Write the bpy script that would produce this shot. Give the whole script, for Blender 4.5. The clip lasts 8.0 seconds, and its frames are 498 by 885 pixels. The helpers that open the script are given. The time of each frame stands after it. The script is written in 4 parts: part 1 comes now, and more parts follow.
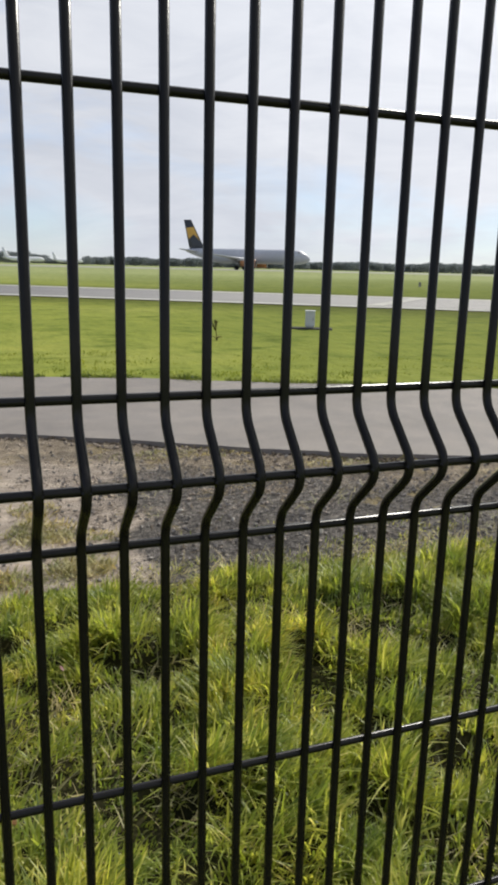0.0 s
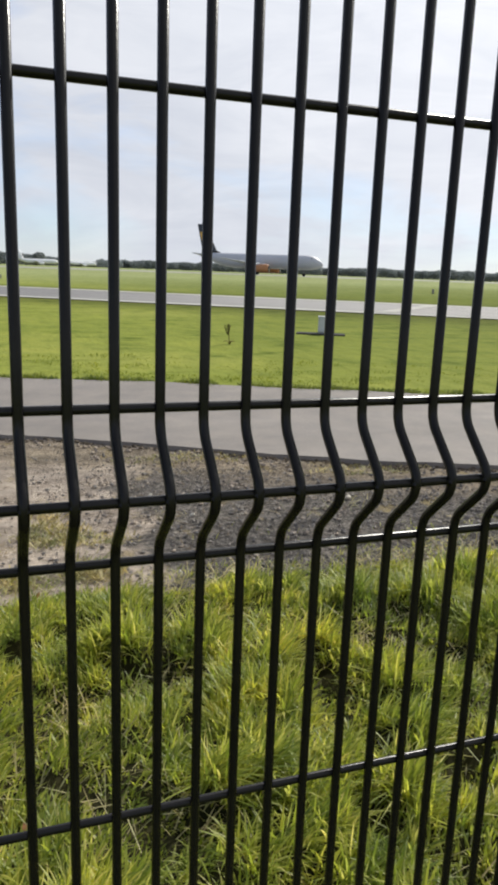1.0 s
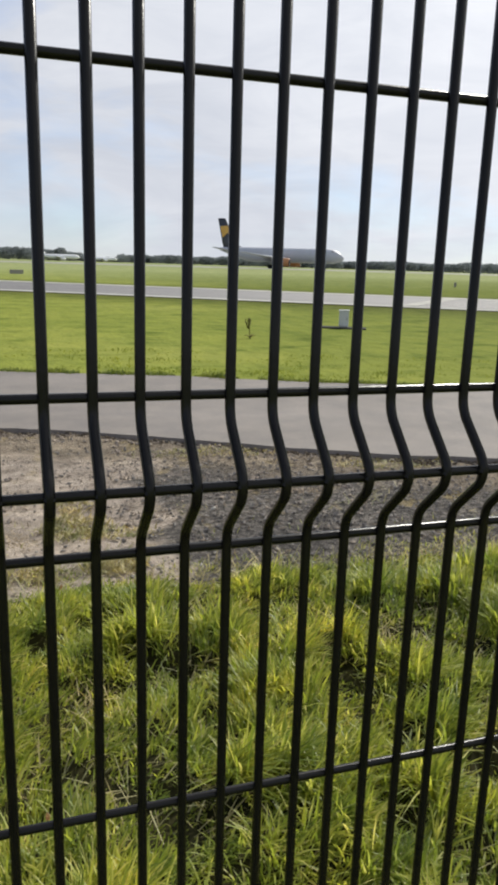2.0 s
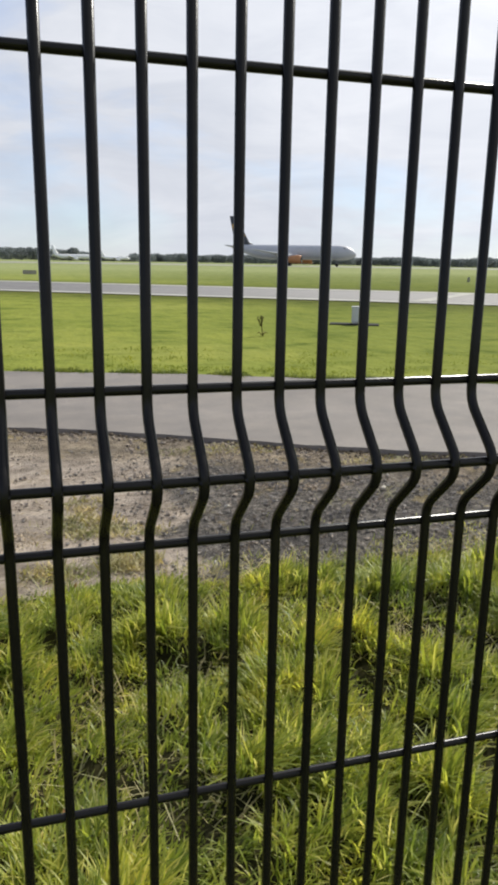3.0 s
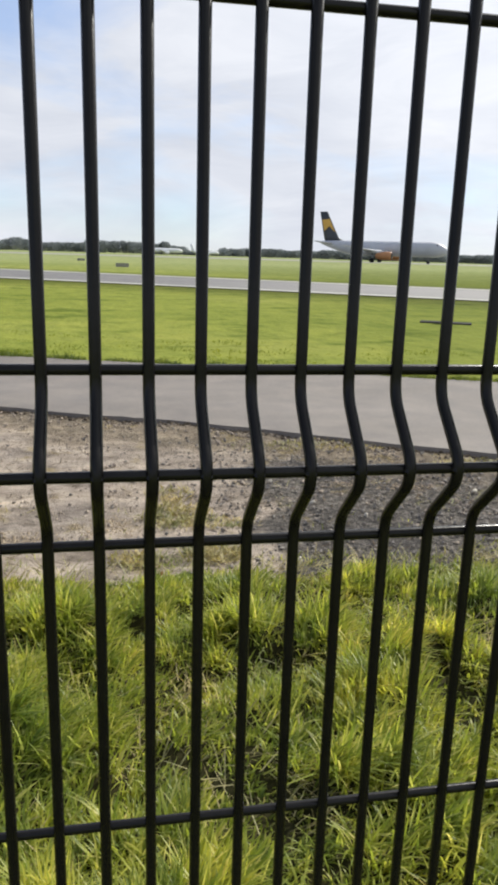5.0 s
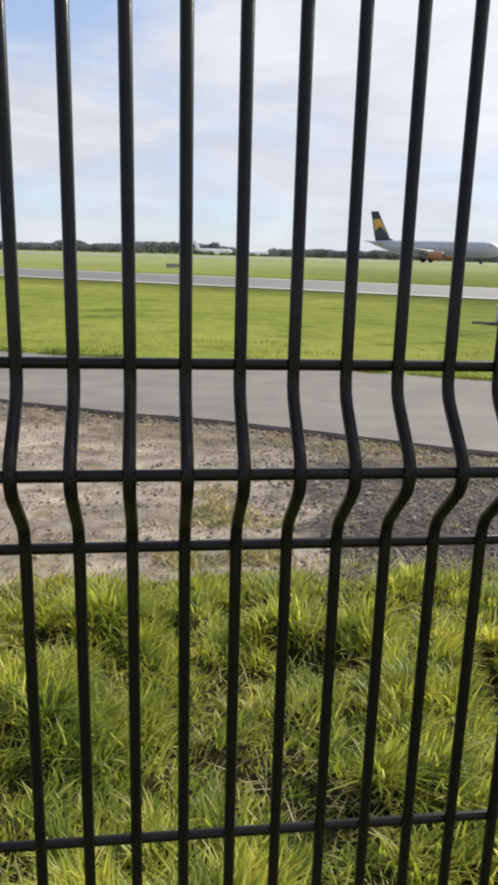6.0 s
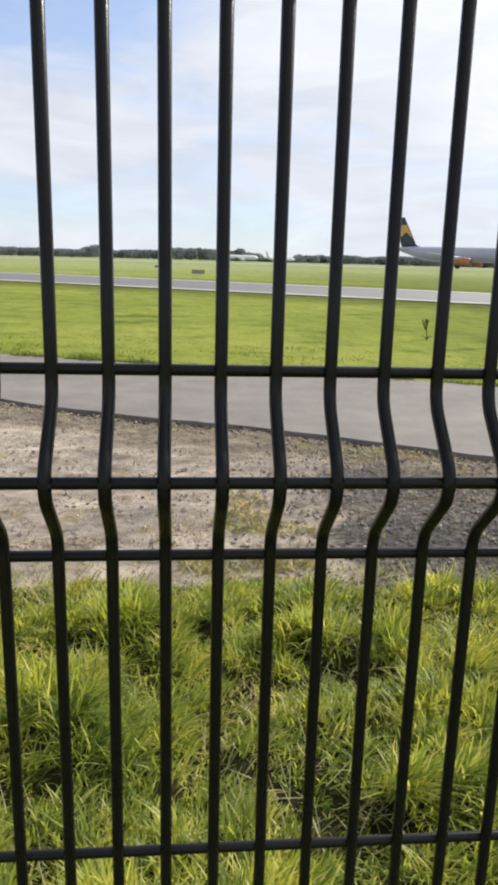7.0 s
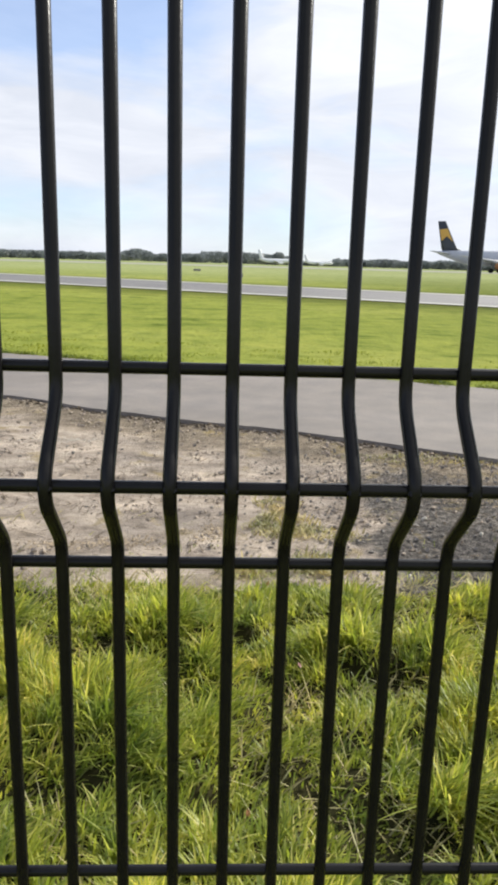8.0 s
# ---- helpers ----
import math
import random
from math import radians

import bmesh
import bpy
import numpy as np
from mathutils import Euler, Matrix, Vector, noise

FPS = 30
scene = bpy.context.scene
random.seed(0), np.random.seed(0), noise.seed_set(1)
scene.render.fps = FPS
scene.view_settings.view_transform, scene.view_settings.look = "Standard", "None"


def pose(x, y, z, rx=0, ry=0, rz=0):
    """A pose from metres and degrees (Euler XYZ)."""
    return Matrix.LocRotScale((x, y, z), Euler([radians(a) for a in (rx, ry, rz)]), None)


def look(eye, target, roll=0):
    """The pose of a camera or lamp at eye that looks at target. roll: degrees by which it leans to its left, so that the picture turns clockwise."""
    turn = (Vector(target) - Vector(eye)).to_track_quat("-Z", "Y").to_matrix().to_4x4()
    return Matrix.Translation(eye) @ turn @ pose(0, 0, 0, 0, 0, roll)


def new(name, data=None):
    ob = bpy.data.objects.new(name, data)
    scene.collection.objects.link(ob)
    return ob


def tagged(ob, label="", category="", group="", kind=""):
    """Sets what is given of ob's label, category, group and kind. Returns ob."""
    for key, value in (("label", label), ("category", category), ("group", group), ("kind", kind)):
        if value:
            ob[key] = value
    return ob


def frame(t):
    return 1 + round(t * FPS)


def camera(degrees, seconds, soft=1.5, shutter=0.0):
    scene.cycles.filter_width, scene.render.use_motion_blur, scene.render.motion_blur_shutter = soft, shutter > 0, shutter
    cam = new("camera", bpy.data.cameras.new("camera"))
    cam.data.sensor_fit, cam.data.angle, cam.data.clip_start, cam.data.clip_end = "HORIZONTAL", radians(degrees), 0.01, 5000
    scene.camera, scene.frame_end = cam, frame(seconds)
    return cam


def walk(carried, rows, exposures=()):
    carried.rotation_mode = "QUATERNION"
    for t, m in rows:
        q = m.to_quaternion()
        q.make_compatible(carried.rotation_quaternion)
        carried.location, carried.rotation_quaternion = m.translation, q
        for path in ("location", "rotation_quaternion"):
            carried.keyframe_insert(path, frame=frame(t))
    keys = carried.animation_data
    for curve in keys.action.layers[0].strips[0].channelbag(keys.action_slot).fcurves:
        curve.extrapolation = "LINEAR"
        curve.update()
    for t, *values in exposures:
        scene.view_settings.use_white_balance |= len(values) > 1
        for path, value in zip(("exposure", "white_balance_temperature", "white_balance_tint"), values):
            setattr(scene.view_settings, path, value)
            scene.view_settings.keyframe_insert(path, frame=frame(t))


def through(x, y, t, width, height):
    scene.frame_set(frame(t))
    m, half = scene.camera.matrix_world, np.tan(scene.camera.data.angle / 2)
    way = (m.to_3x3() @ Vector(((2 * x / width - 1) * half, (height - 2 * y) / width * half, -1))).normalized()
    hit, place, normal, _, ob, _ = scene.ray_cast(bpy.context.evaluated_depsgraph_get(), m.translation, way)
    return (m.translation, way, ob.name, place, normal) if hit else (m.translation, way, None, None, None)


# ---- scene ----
cam = camera(36.8, 8.0, soft=3.5)
PATH = [
    (0, (-0.006, -0.5, 1.742), (0.684, 1.318, 1.275), 1.4),
    (0.5, (-0.016, -0.483, 1.741), (0.646, 1.347, 1.278), 1.9),
    (1, (-0.02, -0.479, 1.743), (0.645, 1.351, 1.287), 2.1),
    (1.5, (-0.02, -0.474, 1.736), (0.619, 1.36, 1.257), 1.8),
    (1.7, (-0.022, -0.471, 1.737), (0.605, 1.367, 1.261), 1.8),
    (2.8, (-0.019, -0.474, 1.736), (0.565, 1.38, 1.262), 1.1),
    (3, (-0.018, -0.474, 1.734), (0.56, 1.38, 1.255), 1.0),
    (3.5, (-0.0313, -0.4729, 1.7287), (0.5099, 1.3927, 1.253), 2.1),
    (4, (-0.0453, -0.451, 1.7226), (0.42, 1.4277, 1.2189), 2.0),
    (4.5, (-0.046, -0.441, 1.72), (0.388, 1.447, 1.221), 1.3),
    (5, (-0.053, -0.431, 1.718), (0.314, 1.472, 1.223), 1.7),
    (5.2, (-0.056, -0.425, 1.718), (0.262, 1.489, 1.231), 1.5),
    (6.3, (-0.043, -0.408, 1.71), (0.192, 1.514, 1.211), 1.7),
    (6.5, (-0.045, -0.408, 1.712), (0.184, 1.517, 1.218), 1.9),
    (7, (-0.051, -0.403, 1.711), (0.128, 1.53, 1.227), 1.5),
    (7.5, (-0.06, -0.389, 1.708), (0.079, 1.547, 1.226), 1.5),
    (8, (-0.067, -0.383, 1.706), (0.016, 1.557, 1.229), 1.6),
]
walk(cam, [(t, look(eye, target, roll)) for t, eye, target, roll in PATH],
     exposures=[(0, 0.02), (1.0, 0.08), (1.5, 0.01), (3.0, 0.09), (3.5, -0.05), (4.0, 0.07), (4.5, 0.08), (5.0, 0.20), (6.5, 0.13), (7.0, 0.29), (7.5, 0.20), (8.0, 0.40)])

# ---- world, sun ----
SUN_AZ, SUN_EL = 52.0, 41.0      # degrees from the fence's normal towards +x, and above the horizon
world = bpy.data.worlds.new("sky")
scene.world = world
world.use_nodes = True
wt = world.node_tree
wt.nodes.clear()


def wnode(kind, **kw):
    n = wt.nodes.new(kind)
    for k, v in kw.items():
        n.inputs[k].default_value = v
    return n


sky = wnode("ShaderNodeTexSky")
sky.sky_type, sky.sun_disc = "NISHITA", False
sky.sun_elevation, sky.sun_rotation = radians(SUN_EL), radians(SUN_AZ)
sky.air_density, sky.dust_density, sky.ozone_density = 1.0, 0.15, 2.0
sky_gain = wnode("ShaderNodeVectorMath")
sky_gain.operation = "SCALE"
sky_gain.inputs["Scale"].default_value = 0.105
cool = wnode("ShaderNodeVectorMath")
cool.operation = "MULTIPLY"
cool.inputs[1].default_value = (0.78, 0.95, 1.2)
wt.links.new(sky.outputs["Color"], cool.inputs[0])
wt.links.new(cool.outputs[0], sky_gain.inputs[0])
coord = wnode("ShaderNodeTexCoord")
squash = wnode("ShaderNodeMapping")
squash.inputs["Scale"].default_value = (1.6, 1.6, 6.0)
squash.inputs["Location"].default_value = (0.35, 0.1, 0.0)
squash.inputs["Rotation"].default_value = (0.0, 0.06, 0.0)
wt.links.new(coord.outputs["Generated"], squash.inputs["Vector"])
cloud = wnode("ShaderNodeTexNoise", Scale=1.7, Detail=7.0, Roughness=0.55, Distortion=0.25)
wt.links.new(squash.outputs["Vector"], cloud.inputs["Vector"])
cover = wnode("ShaderNodeValToRGB")
cover.color_ramp.elements[0].position, cover.color_ramp.elements[1].position = 0.72, 1.08
cover.color_ramp.elements[0].color = (0.42, 0.42, 0.42, 1)
cover.color_ramp.elements[1].color = (1, 1, 1, 1)
part_z = wnode("ShaderNodeSeparateXYZ")
wt.links.new(coord.outputs["Generated"], part_z.inputs[0])
belt = wnode("ShaderNodeValToRGB")
for _ in range(3):
    belt.color_ramp.elements.new(0.5)
for e, (p, v) in zip(belt.color_ramp.elements, ((0.0, 0.44), (0.05, 0.40), (0.13, 0.52), (0.22, 0.52), (0.29, 0.34))):
    e.position, e.color = p, (v, v, v, 1)
wt.links.new(part_z.outputs["Z"], belt.inputs["Fac"])
summed = wnode("ShaderNodeMath")
summed.operation = "MULTIPLY_ADD"
summed.inputs[1].default_value = 1.0
wt.links.new(cloud.outputs["Fac"], summed.inputs[0])
wt.links.new(belt.outputs["Color"], summed.inputs[2])
high = wnode("ShaderNodeMapRange", **{"From Min": 0.20, "From Max": 0.27, "To Min": 0.0, "To Max": 1.5})
wt.links.new(part_z.outputs["Z"], high.inputs["Value"])
drift = wnode("ShaderNodeMath")
drift.operation = "MULTIPLY_ADD"
wt.links.new(part_z.outputs["X"], drift.inputs[0])
wt.links.new(high.outputs["Result"], drift.inputs[1])
wt.links.new(summed.outputs[0], drift.inputs[2])
wt.links.new(drift.outputs[0], cover.inputs["Fac"])
streak = wnode("ShaderNodeTexNoise", Scale=3.4, Detail=5.0, Roughness=0.6, Distortion=0.6)
wt.links.new(squash.outputs["Vector"], streak.inputs["Vector"])
white = wnode("ShaderNodeValToRGB")
white.color_ramp.elements[0].position, white.color_ramp.elements[1].position = 0.3, 0.7
white.color_ramp.elements[0].color = (0.575, 0.61, 0.69, 1)
white.color_ramp.elements[1].color = (0.725, 0.75, 0.81, 1)
wt.links.new(streak.outputs["Fac"], white.inputs["Fac"])
mixed = wnode("ShaderNodeMix")
mixed.data_type = "RGBA"
wt.links.new(cover.outputs["Color"], mixed.inputs[0])
wt.links.new(sky_gain.outputs[0], mixed.inputs[6])
wt.links.new(white.outputs["Color"], mixed.inputs[7])
back = wnode("ShaderNodeBackground", Strength=1.0)
toward = wnode("ShaderNodeVectorMath")
toward.operation = "DOT_PRODUCT"
toward.inputs[1].default_value = (math.sin(radians(SUN_AZ)) * math.cos(radians(SUN_EL)), math.cos(radians(SUN_AZ)) * math.cos(radians(SUN_EL)), math.sin(radians(SUN_EL)))
wt.links.new(coord.outputs["Generated"], toward.inputs[0])
halo = wnode("ShaderNodeValToRGB")
halo.color_ramp.interpolation = "EASE"
halo.color_ramp.elements[0].position, halo.color_ramp.elements[1].position = 0.58, 1.0
halo.color_ramp.elements[0].color, halo.color_ramp.elements[1].color = (0, 0, 0, 1), (0.27, 0.266, 0.26, 1)
wt.links.new(toward.outputs["Value"], halo.inputs["Fac"])
glow = wnode("ShaderNodeMix")
glow.data_type, glow.blend_type = "RGBA", "ADD"
glow.inputs[0].default_value = 1.0
wt.links.new(mixed.outputs[2], glow.inputs[6])
wt.links.new(halo.outputs["Color"], glow.inputs[7])
wt.links.new(glow.outputs[2], back.inputs["Color"])
wt.links.new(back.outputs[0], wnode("ShaderNodeOutputWorld").inputs["Surface"])

sun = new("sun", bpy.data.lights.new("sun", "SUN"))
sun.data.energy, sun.data.angle, sun.data.color = 4.5, radians(0.6), (1.0, 0.965, 0.87)
_a, _e = radians(SUN_AZ), radians(SUN_EL)
SUN_DIR = Vector((math.sin(_a) * math.cos(_e), math.cos(_a) * math.cos(_e), math.sin(_e)))
sun.matrix_world = look(SUN_DIR * 60, (0, 0, 0))


# ---- materials ----
def shader(name, rough=0.6, metal=0.0, spec=0.5):
    m = bpy.data.materials.new(name)
    m.use_nodes = True
    b = m.node_tree.nodes["Principled BSDF"]
    b.inputs["Roughness"].default_value = rough
    b.inputs["Metallic"].default_value = metal
    b.inputs["Specular IOR Level"].default_value = spec
    return m, m.node_tree, b


def noise_of(nt, scale, detail=4.0, rough=0.55, stretch=(1, 1, 1)):
    """A noise in metres of the object's own space."""
    c = nt.nodes.new("ShaderNodeTexCoord")
    mp = nt.nodes.new("ShaderNodeMapping")
    mp.inputs["Scale"].default_value = stretch
    n = nt.nodes.new("ShaderNodeTexNoise")
    n.inputs["Scale"].default_value, n.inputs["Detail"].default_value, n.inputs["Roughness"].default_value = scale, detail, rough
    nt.links.new(c.outputs["Object"], mp.inputs["Vector"])
    nt.links.new(mp.outputs["Vector"], n.inputs["Vector"])
    return n.outputs["Fac"]


def ramp(nt, fac, stops):
    r = nt.nodes.new("ShaderNodeValToRGB")
    el = r.color_ramp.elements
    while len(el) < len(stops):
        el.new(0.5)
    for e, (p, c) in zip(el, stops):
        e.position, e.color = p, (*c, 1)
    nt.links.new(fac, r.inputs["Fac"])
    return r.outputs["Color"]


def mix(nt, fac, a, b, blend="MIX"):
    m = nt.nodes.new("ShaderNodeMix")
    m.data_type, m.blend_type = "RGBA", blend
    for sock, v in ((0, fac), (6, a), (7, b)):
        if isinstance(v, (int, float)):
            m.inputs[sock].default_value = v
        elif isinstance(v, tuple):
            m.inputs[sock].default_value = (*v, 1)
        else:
            nt.links.new(v, m.inputs[sock])
    return m.outputs[2]


def bump(nt, b, height, strength=0.4, distance=0.01):
    n = nt.nodes.new("ShaderNodeBump")
    n.inputs["Strength"].default_value, n.inputs["Distance"].default_value = strength, distance
    nt.links.new(height, n.inputs["Height"])
    nt.links.new(n.outputs["Normal"], b.inputs["Normal"])


def speckled(name, dark, light, scale=8.0, rough=0.6, metal=0.0, spec=0.5, relief=0.15, fine=60.0):
    """Paint, plastic, stone: two scales of variation and a fine relief."""
    m, nt, b = shader(name, rough, metal, spec)
    big = ramp(nt, noise_of(nt, scale), [(0.3, dark), (0.7, light)])
    grain = noise_of(nt, fine, 3.0)
    nt.links.new(mix(nt, 0.25, big, ramp(nt, grain, [(0.35, dark), (0.65, light)])), b.inputs["Base Color"])
    bump(nt, b, grain, relief, 0.002)
    return m


def leafy(name, stops, rough=0.5, through=0.45, spec=0.35, tint=(1.18, 1.16, 0.7)):
    """Blades and leaves: colour by island, light that comes through."""
    m, nt, b = shader(name, rough, 0.0, spec)
    g = nt.nodes.new("ShaderNodeNewGeometry")
    col = ramp(nt, g.outputs["Random Per Island"], stops)
    patch = ramp(nt, noise_of(nt, 1.3, 3.0), [(0.35, (0.72, 0.78, 0.7)), (0.65, (1.15, 1.08, 0.95))])
    small = ramp(nt, noise_of(nt, 7.0, 3.0), [(0.35, (0.62, 0.72, 0.62)), (0.65, (1.22, 1.15, 1.0))])
    patch = mix(nt, 1.0, patch, small, "MULTIPLY")
    col = mix(nt, 1.0, col, patch, "MULTIPLY")
    nt.links.new(col, b.inputs["Base Color"])
    t = nt.nodes.new("ShaderNodeBsdfTranslucent")
    warm = mix(nt, 1.0, col, tint, "MULTIPLY")
    nt.links.new(warm, t.inputs["Color"])
    s = nt.nodes.new("ShaderNodeMixShader")
    s.inputs[0].default_value = through
    nt.links.new(b.outputs[0], s.inputs[1])
    nt.links.new(t.outputs[0], s.inputs[2])
    nt.links.new(s.outputs[0], nt.nodes["Material Output"].inputs["Surface"])
    return m


def field_material():
    m, nt, b = shader("field_grass", 0.95, 0.0, 0.03)
    large = ramp(nt, noise_of(nt, 0.06, 4.0, 0.6, (1, 1.8, 1)), [(0.35, (0.172, 0.204, 0.042)), (0.52, (0.224, 0.249, 0.055)), (0.68, (0.280, 0.288, 0.078))])
    mid = ramp(nt, noise_of(nt, 1.1, 6.0, 0.7, (1.4, 0.7, 1)), [(0.34, (0.72, 0.78, 0.68)), (0.49, (0.97, 0.98, 0.95)), (0.68, (1.12, 1.10, 1.03))])
    fine = ramp(nt, noise_of(nt, 14.0, 4.0, 0.7), [(0.3, (0.78, 0.80, 0.76)), (0.65, (0.98, 0.965, 0.90))])
    xyz = nt.nodes.new("ShaderNodeSeparateXYZ")
    nt.links.new(nt.nodes.new("ShaderNodeTexCoord").outputs["Object"], xyz.inputs[0])
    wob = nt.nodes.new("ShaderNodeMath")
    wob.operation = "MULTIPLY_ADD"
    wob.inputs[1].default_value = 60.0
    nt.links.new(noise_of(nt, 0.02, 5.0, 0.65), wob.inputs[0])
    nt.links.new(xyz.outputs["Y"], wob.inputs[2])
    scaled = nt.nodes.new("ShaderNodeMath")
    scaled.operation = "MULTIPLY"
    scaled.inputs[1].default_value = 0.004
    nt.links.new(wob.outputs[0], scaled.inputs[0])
    # Dark spots painted in as the shadows of grass clumps.
    clump = ramp(nt, noise_of(nt, 0.62, 5.0, 0.62, (0.8, 1.5, 1)), [(0.34, (0.56, 0.63, 0.48)), (0.44, (0.96, 0.98, 0.94)), (0.70, (1.10, 1.07, 1.02))])
    # Grass colour darkened towards +x, standing in for its backlit look there.
    side = nt.nodes.new("ShaderNodeMath")
    side.operation = "MULTIPLY_ADD"
    side.inputs[1].default_value = 14.0
    nt.links.new(noise_of(nt, 0.09, 4.0, 0.6), side.inputs[0])
    nt.links.new(xyz.outputs["X"], side.inputs[2])
    side_shade = nt.nodes.new("ShaderNodeMath")
    side_shade.operation = "MULTIPLY"
    side_shade.inputs[1].default_value = 0.03
    nt.links.new(side.outputs[0], side_shade.inputs[0])
    large = mix(nt, ramp(nt, side_shade.outputs[0], [(0.30, (0, 0, 0)), (0.75, (0.9, 0.9, 0.9))]), large, (0.135, 0.160, 0.034))
    across = nt.nodes.new("ShaderNodeMath")
    across.operation = "MULTIPLY_ADD"
    across.inputs[1].default_value = 0.60
    nt.links.new(xyz.outputs["X"], across.inputs[0])
    nt.links.new(xyz.outputs["Y"], across.inputs[2])
    ragged = nt.nodes.new("ShaderNodeMath")
    ragged.operation = "MULTIPLY_ADD"
    ragged.inputs[1].default_value = 5.0
    nt.links.new(noise_of(nt, 0.35, 4.0, 0.6), ragged.inputs[0])
    nt.links.new(across.outputs[0], ragged.inputs[2])
    near = nt.nodes.new("ShaderNodeMath")
    near.operation = "MULTIPLY"
    near.inputs[1].default_value = 0.01
    nt.links.new(ragged.outputs[0], near.inputs[0])
    uncut = ramp(nt, near.outputs[0], [(0.33, (0, 0, 0)), (0.385, (0.75, 0.75, 0.75)), (0.40, (0.75, 0.75, 0.75)), (0.41, (0, 0, 0)), (0.535, (0, 0, 0)), (0.545, (0.5, 0.5, 0.5)), (0.60, (0, 0, 0))])
    large = mix(nt, uncut, large, (0.085, 0.095, 0.022))
    # Blends to a paler, greyer green farther out along y, with a wandering edge.
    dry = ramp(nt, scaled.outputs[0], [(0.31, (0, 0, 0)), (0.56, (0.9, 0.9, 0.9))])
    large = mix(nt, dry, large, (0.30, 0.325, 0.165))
    col = mix(nt, 1.0, mix(nt, 1.0, mix(nt, 1.0, large, clump, "MULTIPLY"), mid, "MULTIPLY"), fine, "MULTIPLY")
    nt.links.new(col, b.inputs["Base Color"])
    bump(nt, b, noise_of(nt, 1.6, 5.0, 0.65, (1.3, 0.9, 1)), 0.5, 0.24)
    return m


def asphalt_material(name, dark, light, relief=0.5):
    m, nt, b = shader(name, 0.8, 0.0, 0.3)
    big = ramp(nt, noise_of(nt, 0.35, 5.0, 0.6, (1, 2.2, 1)), [(0.3, dark), (0.7, light)])
    wear = ramp(nt, noise_of(nt, 2.2, 6.0, 0.65), [(0.3, (0.82, 0.82, 0.84)), (0.7, (1.1, 1.08, 1.05))])
    grit = noise_of(nt, 160.0, 2.0)
    col = mix(nt, 1.0, mix(nt, 1.0, big, wear, "MULTIPLY"), ramp(nt, grit, [(0.3, (0.7, 0.7, 0.72)), (0.7, (1.2, 1.2, 1.18))]), "MULTIPLY")
    nt.links.new(col, b.inputs["Base Color"])
    bump(nt, b, grit, relief, 0.004)
    return m


def taxiway_material():
    """Asphalt that grows paler and more weathered along its length."""
    m = asphalt_material("taxiway_asphalt", (0.135, 0.13, 0.13), (0.19, 0.185, 0.18))
    nt = m.node_tree
    b = nt.nodes["Principled BSDF"]
    old = b.inputs["Base Color"].links[0].from_socket
    xyz = nt.nodes.new("ShaderNodeSeparateXYZ")
    nt.links.new(nt.nodes.new("ShaderNodeTexCoord").outputs["Object"], xyz.inputs[0])
    wob = nt.nodes.new("ShaderNodeMath")
    wob.operation = "MULTIPLY_ADD"
    wob.inputs[1].default_value = 10.0
    nt.links.new(noise_of(nt, 0.15, 4.0, 0.6), wob.inputs[0])
    nt.links.new(xyz.outputs["X"], wob.inputs[2])
    k = nt.nodes.new("ShaderNodeMath")
    k.operation = "MULTIPLY"
    k.inputs[1].default_value = 0.03
    nt.links.new(wob.outputs[0], k.inputs[0])
    pale = ramp(nt, k.outputs[0], [(0.22, (0, 0, 0)), (0.72, (0.9, 0.9, 0.9))])
    nt.links.new(mix(nt, pale, old, (0.25, 0.24, 0.228)), b.inputs["Base Color"])
    return m


